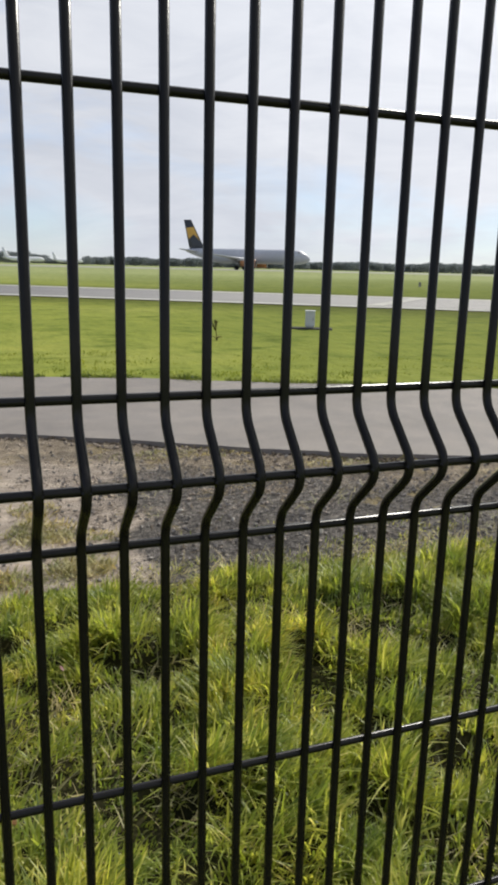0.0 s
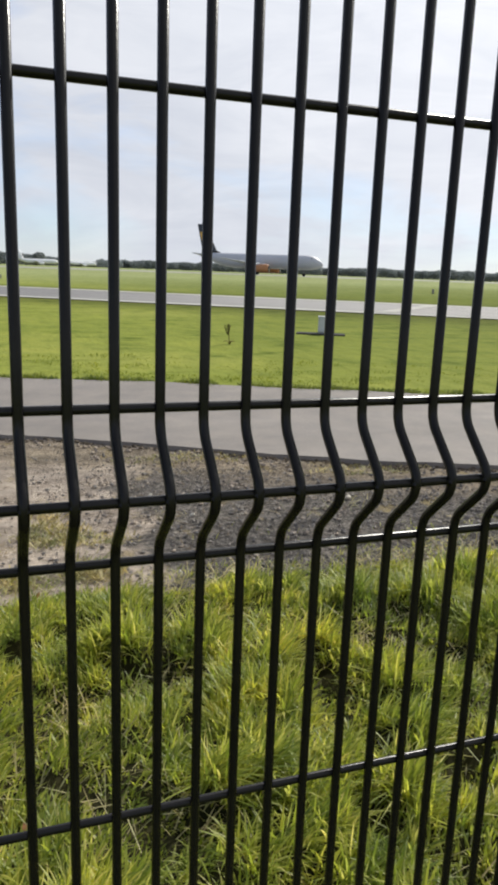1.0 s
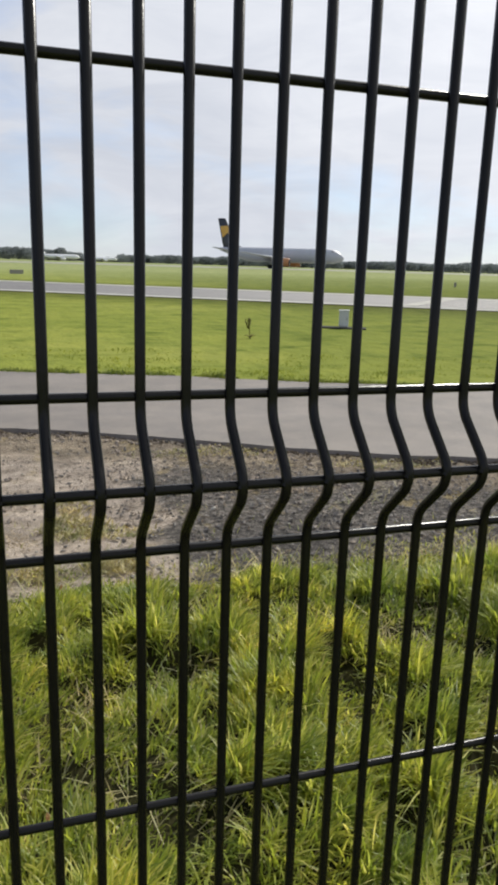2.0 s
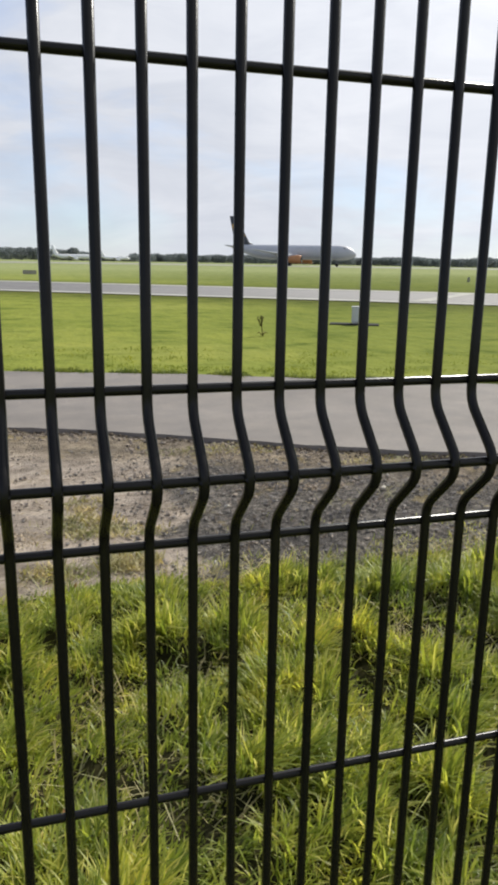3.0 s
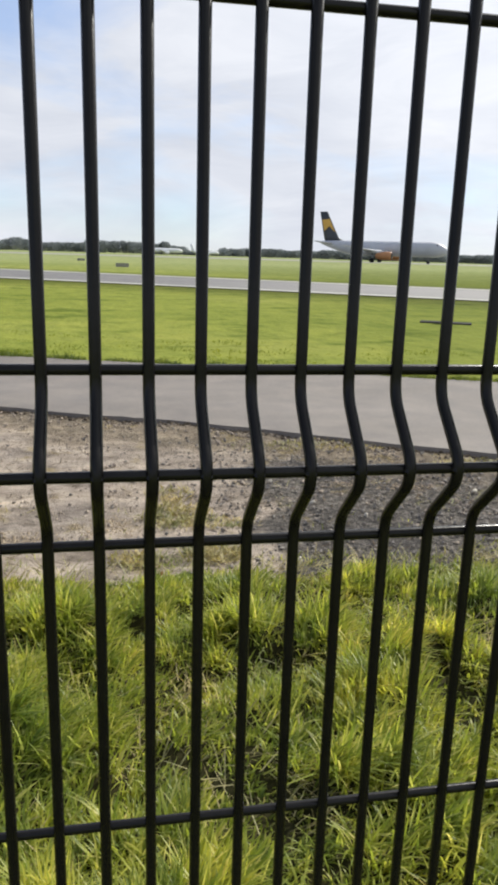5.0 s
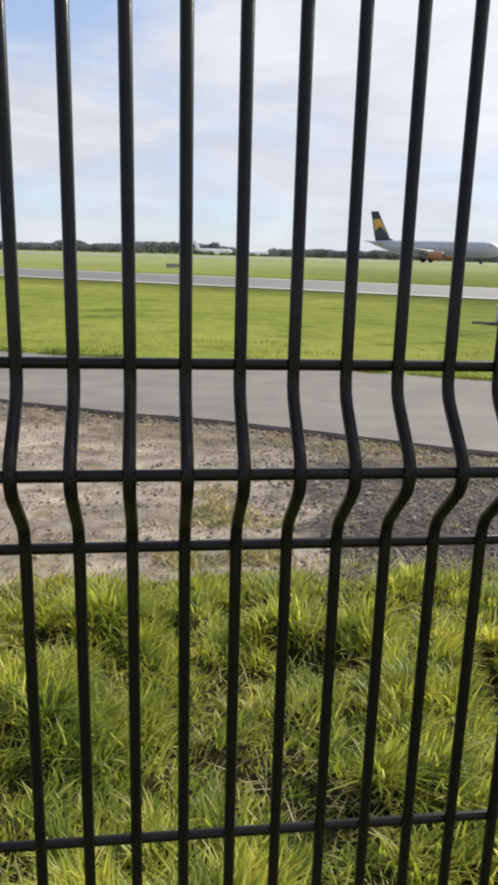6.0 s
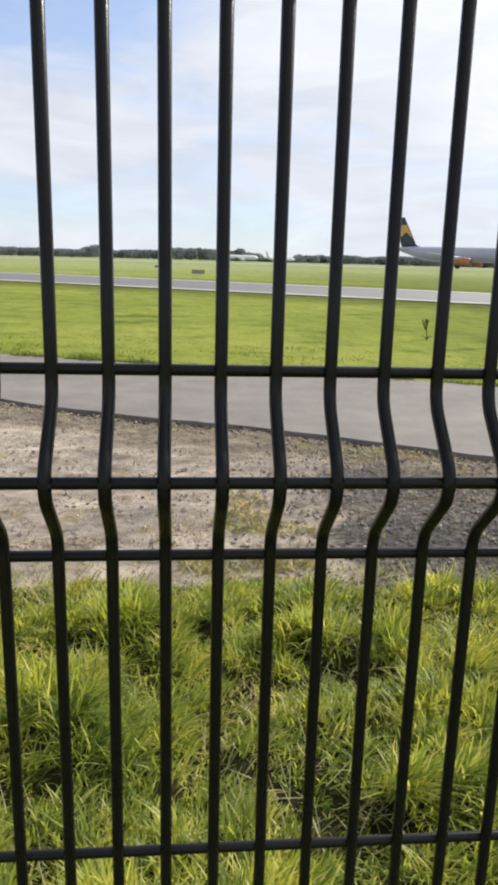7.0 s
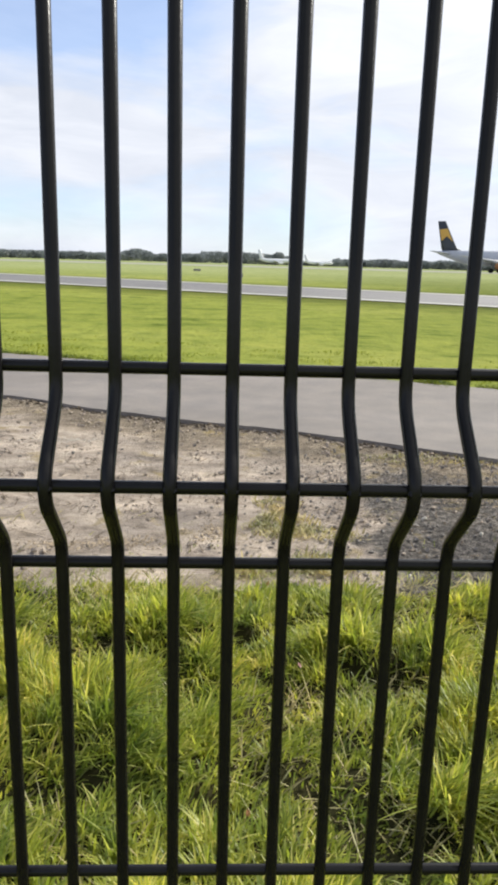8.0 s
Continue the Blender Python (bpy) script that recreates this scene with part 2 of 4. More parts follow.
def dirt_material():
    """Trodden earth: pale and dusty in one part, dark gravelly in the other, straw-coloured patches between."""
    m, nt, b = shader("bare_earth", 0.95, 0.0, 0.1)
    c = nt.nodes.new("ShaderNodeTexCoord")
    xyz = nt.nodes.new("ShaderNodeSeparateXYZ")
    nt.links.new(c.outputs["Object"], xyz.inputs[0])
    wob = noise_of(nt, 1.1, 5.0, 0.6)

    def line(ax, ay, c0, amount):
        e1 = nt.nodes.new("ShaderNodeMath")
        e1.operation = "MULTIPLY"
        e1.inputs[1].default_value = ax
        nt.links.new(xyz.outputs["X"], e1.inputs[0])
        e2 = nt.nodes.new("ShaderNodeMath")
        e2.operation = "MULTIPLY_ADD"
        e2.inputs[1].default_value = ay
        nt.links.new(xyz.outputs["Y"], e2.inputs[0])
        nt.links.new(e1.outputs[0], e2.inputs[2])
        e3 = nt.nodes.new("ShaderNodeMath")
        e3.operation = "MULTIPLY_ADD"
        e3.inputs[1].default_value = amount
        nt.links.new(wob, e3.inputs[0])
        nt.links.new(e2.outputs[0], e3.inputs[2])
        e4 = nt.nodes.new("ShaderNodeMath")
        e4.operation = "ADD"
        e4.inputs[1].default_value = c0
        nt.links.new(e3.outputs[0], e4.inputs[0])
        return e4.outputs[0]

    pale = ramp(nt, noise_of(nt, 3.0, 6.0, 0.65, (1, 1.8, 1)), [(0.30, (0.20, 0.165, 0.13)), (0.44, (0.37, 0.312, 0.256)), (0.58, (0.50, 0.425, 0.352)), (0.72, (0.64, 0.535, 0.41))])
    dark = ramp(nt, noise_of(nt, 22.0, 6.0, 0.75), [(0.3, (0.034, 0.032, 0.030)), (0.48, (0.112, 0.102, 0.092)), (0.68, (0.31, 0.28, 0.245))])
    brown = ramp(nt, noise_of(nt, 9.0, 6.0, 0.7), [(0.3, (0.13, 0.105, 0.078)), (0.5, (0.24, 0.198, 0.148)), (0.7, (0.38, 0.32, 0.24))])
    is_dark = ramp(nt, line(1.0, -0.12, -0.95, 1.9), [(0.38, (0, 0, 0)), (0.55, (1, 1, 1))])
    is_brown = ramp(nt, line(0.51, 1.0, -6.55, 1.6), [(0.2, (0, 0, 0)), (0.6, (1, 1, 1))])
    col = mix(nt, is_brown, mix(nt, is_dark, pale, dark), brown)
    col = mix(nt, 1.0, col, ramp(nt, noise_of(nt, 1.0, 5.0, 0.65, (1, 2.0, 1)), [(0.34, (0.66, 0.66, 0.67)), (0.62, (1.12, 1.1, 1.06))]), "MULTIPLY")
    straw = ramp(nt, noise_of(nt, 2.3, 5.0, 0.7), [(0.58, (0, 0, 0)), (0.68, (0.8, 0.8, 0.8))])
    col = mix(nt, straw, col, (0.30, 0.235, 0.11))
    nt.links.new(col, b.inputs["Base Color"])
    bump(nt, b, noise_of(nt, 24.0, 7.0, 0.75), 1.0, 0.04)
    return m


M_WIRE = speckled("black_coated_wire", (0.0075, 0.0072, 0.0076), (0.0140, 0.0130, 0.0128), 30.0, 0.26, 0.0, 0.20, 0.06, 400.0)
M_FIELD = field_material()
M_ROAD = asphalt_material("grey_asphalt", (0.170, 0.152, 0.136), (0.228, 0.205, 0.185))
M_TAXI = taxiway_material()
M_RUNWAY = asphalt_material("far_pale_runway", (0.24, 0.25, 0.19), (0.31, 0.31, 0.25))
M_CONCRETE = asphalt_material("pale_concrete", (0.22, 0.212, 0.20), (0.29, 0.28, 0.265))
M_BROKEN = speckled("broken_asphalt_edge", (0.05, 0.04, 0.03), (0.15, 0.118, 0.085), 12.0, 0.95, 0.0, 0.1, 0.6, 60.0)
M_LINE = speckled("worn_pale_marking", (0.27, 0.262, 0.235), (0.44, 0.425, 0.37), 0.35, 0.8, 0.0, 0.2)
M_DIRT = dirt_material()
# Near-black soil: the shade of the grass hollows is put into its colour.
M_SOIL = speckled("soil_darkened_as_shade", (0.013, 0.014, 0.005), (0.040, 0.036, 0.013), 6.0, 0.95, 0.0, 0.1, 0.5)
M_BLADE = leafy("rough_grass", [(0.0, (0.165, 0.215, 0.048)), (0.4, (0.365, 0.41, 0.082)), (0.8, (0.56, 0.57, 0.132)), (1.0, (0.72, 0.655, 0.30))], 0.42, 0.58, 0.35, (1.15, 1.16, 0.8))
# Dark green edge tufts; the shade under them is also in this colour.
M_EDGE = leafy("dark_edge_grass", [(0.0, (0.075, 0.105, 0.02)), (1.0, (0.19, 0.23, 0.045))], 0.7, 0.4)
M_STRAW = leafy("dry_grass", [(0.0, (0.33, 0.275, 0.145)), (1.0, (0.52, 0.455, 0.28))], 0.6, 0.3)
M_LAWN = leafy("mown_grass", [(0.0, (0.20, 0.238, 0.042)), (1.0, (0.26, 0.29, 0.055))], 0.9, 0.5, 0.04, (1.05, 1.05, 0.9))
M_STONE = speckled("gravel_stone", (0.060, 0.054, 0.049), (0.36, 0.325, 0.285), 18.0, 0.9, 0.0, 0.2, 0.3, 90.0)
# Pale blue-grey leaf colour with the distance haze painted in.
M_WOOD = leafy("haze_tinted_foliage", [(0.0, (0.25, 0.27, 0.33)), (0.6, (0.275, 0.292, 0.35)), (1.0, (0.30, 0.315, 0.375))], 0.85, 0.42, 0.05, (0.92, 0.98, 1.12))
M_BARK = speckled("bark", (0.04, 0.035, 0.03), (0.09, 0.08, 0.065), 4.0, 0.9, 0.0, 0.1)
M_FUSE = speckled("pale_grey_aircraft_paint", (0.41, 0.42, 0.455), (0.48, 0.49, 0.525), 0.4, 0.42, 0.0, 0.5, 0.02)
M_WING = speckled("light_grey_wing_skin", (0.50, 0.51, 0.54), (0.60, 0.61, 0.64), 0.5, 0.5, 0.0, 0.4, 0.02)
M_FIN = speckled("dark_grey_fin_paint", (0.030, 0.034, 0.042), (0.05, 0.055, 0.062), 0.5, 0.4, 0.0, 0.5, 0.02)
M_YELLOW = speckled("yellow_fin_paint", (0.60, 0.34, 0.06), (0.68, 0.40, 0.08), 0.6, 0.4, 0.0, 0.5, 0.02)
M_ORANGE = speckled("orange_nacelle_paint", (0.36, 0.16, 0.06), (0.43, 0.20, 0.075), 0.6, 0.4, 0.0, 0.5, 0.02)
M_TYRE = speckled("black_rubber", (0.012, 0.012, 0.012), (0.025, 0.025, 0.025), 10.0, 0.85, 0.0, 0.3)
M_STEEL = speckled("grey_steel", (0.25, 0.25, 0.26), (0.35, 0.35, 0.36), 5.0, 0.4, 0.8)
M_GLASS = speckled("dark_window_glass", (0.02, 0.025, 0.03), (0.03, 0.035, 0.04), 2.0, 0.1)
M_CABINET = speckled("pale_grey_cabinet_paint", (0.50, 0.51, 0.53), (0.60, 0.61, 0.62), 3.0, 0.55)
M_SIGN = speckled("dark_concrete", (0.035, 0.035, 0.033), (0.075, 0.073, 0.066), 3.0, 0.9, 0.0, 0.05)
M_SIGN_GREY = speckled("grey_sign_panel", (0.20, 0.195, 0.17), (0.29, 0.285, 0.25), 3.0, 0.6)
M_STEM = speckled("brown_dry_stem", (0.15, 0.135, 0.04), (0.23, 0.205, 0.065), 8.0, 0.9, 0.0, 0.1)
M_LITTER = speckled("brown_litter", (0.06, 0.045, 0.03), (0.14, 0.105, 0.07), 9.0, 0.95, 0.0, 0.1)
M_SEED = speckled("dark_brown_seed_head", (0.085, 0.080, 0.025), (0.15, 0.138, 0.042), 10.0, 0.95, 0.0, 0.1, 0.6)
M_PALE = speckled("pale_stone", (0.42, 0.38, 0.32), (0.60, 0.55, 0.46), 20.0, 0.85, 0.0, 0.2, 0.3, 90.0)
M_TAN = speckled("sandy_stone", (0.34, 0.27, 0.18), (0.50, 0.40, 0.28), 14.0, 0.9, 0.0, 0.2, 0.3, 60.0)
M_PINK = speckled("pink_petal", (0.50, 0.24, 0.23), (0.60, 0.34, 0.31), 60.0, 0.6)
M_HANGAR = speckled("white_aircraft_paint", (0.72, 0.73, 0.74), (0.80, 0.80, 0.80), 0.3, 0.4)


# ---- mesh helpers ----
def mesh_ob(name, verts, faces, material, parent=None, smooth=False):
    me = bpy.data.meshes.new(name)
    me.from_pydata(verts, [], faces)
    me.materials.append(material)
    if smooth:
        me.polygons.foreach_set("use_smooth", [True] * len(me.polygons))
    me.update()
    ob = new(name, me)
    ob.parent = parent
    return ob


def part(name, bm, material, parent=None, label="", smooth=True):
    bmesh.ops.recalc_face_normals(bm, faces=bm.faces[:])
    me = bpy.data.meshes.new(name)
    bm.to_mesh(me)
    bm.free()
    me.materials.append(material)
    if smooth:
        me.polygons.foreach_set("use_smooth", [True] * len(me.polygons))
    ob = new(name, me)
    ob.parent = parent
    if label:
        tagged(ob, label)
    return ob


def loft(bm, rings, cap=True, closed=True):
    """Skins a row of rings of equal length."""
    rows = [[bm.verts.new(p) for p in ring] for ring in rings]
    n = len(rows[0])
    for a, b in zip(rows, rows[1:]):
        for i in range(n if closed else n - 1):
            j = (i + 1) % n
            bm.faces.new((a[i], a[j], b[j], b[i]))
    if cap:
        bm.faces.new(rows[0][::-1])
        bm.faces.new(rows[-1])
    return bm


def box(bm, lo, hi, bevel=0.0):
    made = bmesh.ops.create_cube(bm, size=1.0)["verts"]
    for v in made:
        v.co = Vector([l + (h - l) * (c + 0.5) for l, h, c in zip(lo, hi, v.co)])
    if bevel:
        edges = list({e for v in made for e in v.link_edges})
        bmesh.ops.bevel(bm, geom=edges, offset=bevel, segments=2, affect="EDGES")
    return bm


def ring(centre, along, radius, n=12, squash=1.0):
    along = Vector(along).normalized()
    side = along.cross(Vector((1, 0, 0)) if abs(along.x) < 0.9 else Vector((0, 0, 1))).normalized()
    other = along.cross(side)
    return [Vector(centre) + radius * (math.cos(a) * side + squash * math.sin(a) * other)
            for a in (2 * math.pi * k / n for k in range(n))]


def tube(bm, pts, radius, n=8):
    pts = [Vector(p) for p in pts]
    rings = []
    for i, p in enumerate(pts):
        d = pts[min(i + 1, len(pts) - 1)] - pts[max(i - 1, 0)]
        r = radius[i] if isinstance(radius, (list, tuple)) else radius
        rings.append(ring(p, d, r, n))
    return loft(bm, rings)


def thing(name, label, category, group="", kind="", at=(0, 0, 0), rz=0.0):
    ob = new(name)
    ob.matrix_basis = pose(*at, 0, 0, rz)
    ob.empty_display_size = 0.1
    return tagged(ob, label, category, group, kind)


rng = np.random.default_rng(7)


# ---- ground, roads ----
def road_near(x):
    return 7.06 - 0.50 * x + 0.07 * math.sin(1.7 * x) + 0.06 * noise.noise((x * 1.6, 3.1, 0)) + 0.035 * noise.noise((x * 7.0, 1.0, 0))


def road_far(x):
    return 11.35 - 0.50 * x + 0.009 * x * x - 0.05 - 0.17 * min(max(2.5 - x, 0.0), 9.0) + 0.09 * noise.noise((x * 1.1, 9.0, 0)) + 0.04 * noise.noise((x * 5.0, 4.0, 0))


def taxi_near(x):
    return 37.2 - 0.60 * x


def taxi_far(x):
    return 51.5 - 0.60 * x


def strip(name, xs, lower, upper, z, material, thick=0.0, rows=1):
    """A band of paving between two edges, with a rim where it stands proud."""
    verts, faces = [], []
    for x in xs:
        a, b = lower(x), upper(x)
        for k in range(rows + 1):
            verts.append((x, a + (b - a) * k / rows, z + (ground_z(x, a + (b - a) * k / rows) if z < 0.05 else 0.0)))
    n = rows + 1
    for i in range(len(xs) - 1):
        for k in range(rows):
            faces.append((i * n + k, (i + 1) * n + k, (i + 1) * n + k + 1, i * n + k + 1))
    if thick:
        base = len(verts)
        for x in xs:
            verts += [(x, lower(x) - 0.015, z - thick), (x, upper(x) + 0.015, z - thick)]
        for i in range(len(xs) - 1):
            faces.append((base + 2 * i, base + 2 * i + 2, (i + 1) * n, i * n))
            faces.append((i * n + rows, (i + 1) * n + rows, base + 2 * i + 3, base + 2 * i + 1))
    return mesh_ob(name, verts, faces, material)


def sheet(name, x0, x1, y0, y1, nx, ny, height, material, smooth=True):
    verts = [(x0 + (x1 - x0) * i / nx, y0 + (y1 - y0) * j / ny) for j in range(ny + 1) for i in range(nx + 1)]
    verts = [(x, y, height(x, y)) for x, y in verts]
    w = nx + 1
    faces = [(j * w + i, j * w + i + 1, (j + 1) * w + i + 1, (j + 1) * w + i) for j in range(ny) for i in range(nx)]
    return mesh_ob(name, verts, faces, material, smooth=smooth)


def ground_z(x, y):
    """The field falls gently away beyond the taxiway."""
    d = math.hypot(x, y)
    return -0.0036 * (min(max(d, 62.0), 640.0) - 62.0)


RINGS, SPOKES = [4, 20, 45, 62, 80, 110, 150, 200, 260, 340, 420, 520, 640, 900, 1500, 2600], 96
gv = [(0.0, 0.0, 0.0)]
for r in RINGS:
    for k in range(SPOKES):
        px, py = r * math.sin(2 * math.pi * k / SPOKES), r * math.cos(2 * math.pi * k / SPOKES)
        gv.append((px, py, ground_z(px, py)))
gf = [(0, 1 + (k + 1) % SPOKES, 1 + k) for k in range(SPOKES)]
for i in range(len(RINGS) - 1):
    for k in range(SPOKES):
        a0, a1 = 1 + i * SPOKES + k, 1 + i * SPOKES + (k + 1) % SPOKES
        gf.append((a0, a1, a1 + SPOKES, a0 + SPOKES))
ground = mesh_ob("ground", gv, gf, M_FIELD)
tagged(ground, "wide flat airfield of sunlit yellow-green grass", "ground", kind="structure")


def verge_edge(x):
    return 3.19 + 0.05 * noise.noise((x * 1.5, 2.0, 0)) + 0.05 * noise.noise((x * 5.0, 7.0, 0))


# dips in the rough grass: place and radius; a taller tuft stands on the sunny side of each
DIPS = ((0.64, 2.34, 0.11), (0.48, 2.36, 0.08), (0.03, 2.60, 0.09), (0.92, 1.83, 0.07), (1.42, 1.76, 0.08), (0.98, 2.28, 0.08),
        (1.27, 2.22, 0.09), (-0.45, 2.48, 0.11), (-0.15, 2.55, 0.07), (0.05, 1.72, 0.07), (1.9, 2.5, 0.09), (0.55, 1.45, 0.06), (1.25, 1.52, 0.10), (1.05, 1.22, 0.10), (1.50, 1.42, 0.09), (0.78, 1.30, 0.06))


def dip(x, y):
    h = 0.0
    for cx, cy, r in DIPS:
        q, w = math.hypot(x - cx, y - cy) / r, math.hypot(x - cx - 1.25 * r, y - cy - 0.7 * r) / (0.9 * r)
        if q < 3:
            h -= 1.5 * math.exp(-q ** 4)
        if w < 3:
            h += 0.75 * math.exp(-w * w)
    return h


def hummock(x, y):
    return dip(x, y) + 0.75 * noise.noise((x * 1.5, y * 2.2, 11.0)) + 0.8 * noise.noise((x * 2.9, y * 3.5, 4.0)) + 0.45 * noise.noise((x * 6.5, y * 7.0, 2.0))


def soil_z(x, y):
    z = 0.012 + 0.075 * max(0.0, hummock(x, y) + 1) * min(1.0, max(0.1, (3.36 - y) * 1.6))
    past = (y - verge_edge(x)) / 0.08
    return z if past < 0 else max(-0.05, z - 0.06 * past)


def dirt_z(x, y):
    z = 0.020 + 0.014 * noise.noise((x * 1.3, y * 1.3, 5)) + 0.024 * noise.noise((x * 4, y * 4, 2)) + 0.014 * noise.noise((x * 13, y * 13, 8))
    return max(0.006, z)


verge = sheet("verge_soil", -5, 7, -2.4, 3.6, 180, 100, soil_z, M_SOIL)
tagged(verge, "soil under the rough grass, coloured dark as if in shade", "soil", kind="structure")
xs = [-8 + 0.06 * i for i in range(320)]
verts, faces, NR = [], [], 56
for x in xs:
    a, b = verge_edge(x) - 0.25, road_near(x) + 0.03
    b = max(b, a + 0.05)
    for k in range(NR + 1):
        y = a + (b - a) * k / NR
        bank = max(0.0, 1 - (b - y) / 0.30) * (0.5 + 1.1 * noise.noise((x * 1.1, 3.0, 7.0)) + 0.6 * noise.noise((x * 4.5, y * 4, 7.0)))
        verts.append((x, y, min(dirt_z(x, y) + 0.006 + 0.020 * max(0.0, bank - 0.25), 0.060 if y < b - 0.05 else 0.045)))
for i in range(len(xs) - 1):
    for k in range(NR):
        q = i * (NR + 1) + k
        faces.append((q, q + NR + 1, q + NR + 2, q + 1))
tagged(mesh_ob("dirt_strip", verts, faces, M_DIRT, smooth=True), "bare trodden earth and gravel beside the perimeter road", "earth", kind="structure")

rx = [-40 + 0.12 * i for i in range(660)]
road = strip("perimeter_road", rx, lambda x: road_near(x) if x > -12 else 13.4 - 0.51 * (x + 12), lambda x: road_far(x) if -20 < x < 24 else (11.35 if x > 0 else 10.0) - 0.5 * x + 0.009 * min(max(x, -20), 24) ** 2, 0.070, M_ROAD, 0.068, 4)
tagged(road, "smooth grey asphalt perimeter road with a broken edge", "road", kind="structure")

tx = [-420 + 4.0 * i for i in range(200)]
taxi = strip("taxiway", tx, taxi_near, taxi_far, 0.03, M_TAXI, 0.0, 3)
tagged(taxi, "grey asphalt taxiway crossing the grass", "taxiway", kind="structure")
edge_a = strip("taxiway_edge_line", tx, lambda x: taxi_near(x) + 0.1, lambda x: taxi_near(x) + 1.3, 0.038, M_LINE)
edge_b = strip("taxiway_edge_line", tx, lambda x: taxi_far(x) - 1.7, lambda x: taxi_far(x) - 0.2, 0.038, M_LINE)
for e in (edge_a, edge_b):
    tagged(e, "worn pale line along the edge of the taxiway", "road marking", kind="structure")
av, af = [], []
for i in range(61):
    for k in range(4):
        t = k / 3
        px = 16.4 + 7.2 * t + 4.0 * i
        py = (1 - t) * (taxi_near(px) + 1.1) + t * (taxi_far(px) - 1.6)
        av.append((px, py, 0.045 + ground_z(px, py)))
af = [(i * 4 + k, i * 4 + 4 + k, i * 4 + 5 + k, i * 4 + 1 + k) for i in range(60) for k in range(3)]
apron = mesh_ob("taxiway_concrete", av, af, M_CONCRETE)
cv = [(16.0 + 7.2 * t + o, (1 - t) * (taxi_near(16.4 + 7.2 * t) + 1.1) + t * (taxi_far(16.4 + 7.2 * t) - 1.6), 0.055) for t in (0, 0.33, 0.67, 1) for o in (0, 1.0)]
cross = mesh_ob("taxiway_cross_line", cv, [(2 * i, 2 * i + 1, 2 * i + 3, 2 * i + 2) for i in range(3)], M_LINE)
tagged(cross, "worn pale line painted across the taxiway", "road marking", kind="structure")
tagged(apron, "paler concrete slab stretch of the taxiway", "taxiway", kind="structure")
runway = strip("runway", [-900 + 30.0 * i for i in range(60)], lambda x: 198 + 0.10 * x, lambda x: 262 + 0.10 * x, 0.045, M_RUNWAY, 0.0, 6)
tagged(runway, "distant pale concrete runway", "runway", kind="structure")


# ---- fence ----
R_UP, R_TIP, R_LOW = 1.650, 1.596, 1.544
SPACING, RADIUS = 0.030, 0.0033


def bend(points, radii, steps=5):
    """Rounds the corners of a bent wire."""
    pts = [Vector(p) for p in points]
    out = [pts[0]]
    for i, (a, b, c) in enumerate(zip(pts, pts[1:], pts[2:])):
        r = radii[i]
        p, q = b + (a - b).normalized() * r, b + (c - b).normalized() * r
        for k in range(steps + 1):
            t = k / steps
            out.append((1 - t) ** 2 * p + 2 * t * (1 - t) * b + t * t * q)
    return out + [pts[-1]]


def build_fence():
    fence = thing("mesh_fence", "black coated welded wire mesh fence with a V-shaped fold", "fence")
    bm = bmesh.new()
    tube(bm, bend([(0, 0, -0.02), (0, 0, R_LOW + 0.012), (0, -0.033, R_TIP - 0.008), (0, -0.033, R_TIP + 0.006), (0, 0, R_UP - 0.015), (0, 0, 2.06)], (0.010, 0.0075, 0.007, 0.011)), 0.0036, 12)
    first = part("upright_wire", bm, M_WIRE, fence)
    for k in range(-66, 76):
        w = first if k == -66 else new("upright_wire", first.data)
        w.parent = fence
        w.location = (SPACING * k, -0.0018, 0)
    heights = [(0.1403 + 0.2 * i, 0.0) for i in range(7)] + [(R_LOW - 0.0013, 0.0), (R_TIP, -0.033), (R_UP, 0.0), (1.847, 0.0), (2.047, 0.0)]
    bm = bmesh.new()
    tube(bm, [(-1.995, 0, 0), (0, 0, 0), (2.265, 0, 0)], RADIUS, 10)
    rail = part("cross_wire", bm, M_WIRE, fence)
    for i, (z, y) in enumerate(heights):
        w = rail if i == 0 else new("cross_wire", rail.data)
        w.parent = fence
        w.location = (0, y + 0.0018, z)
    return fence


build_fence()


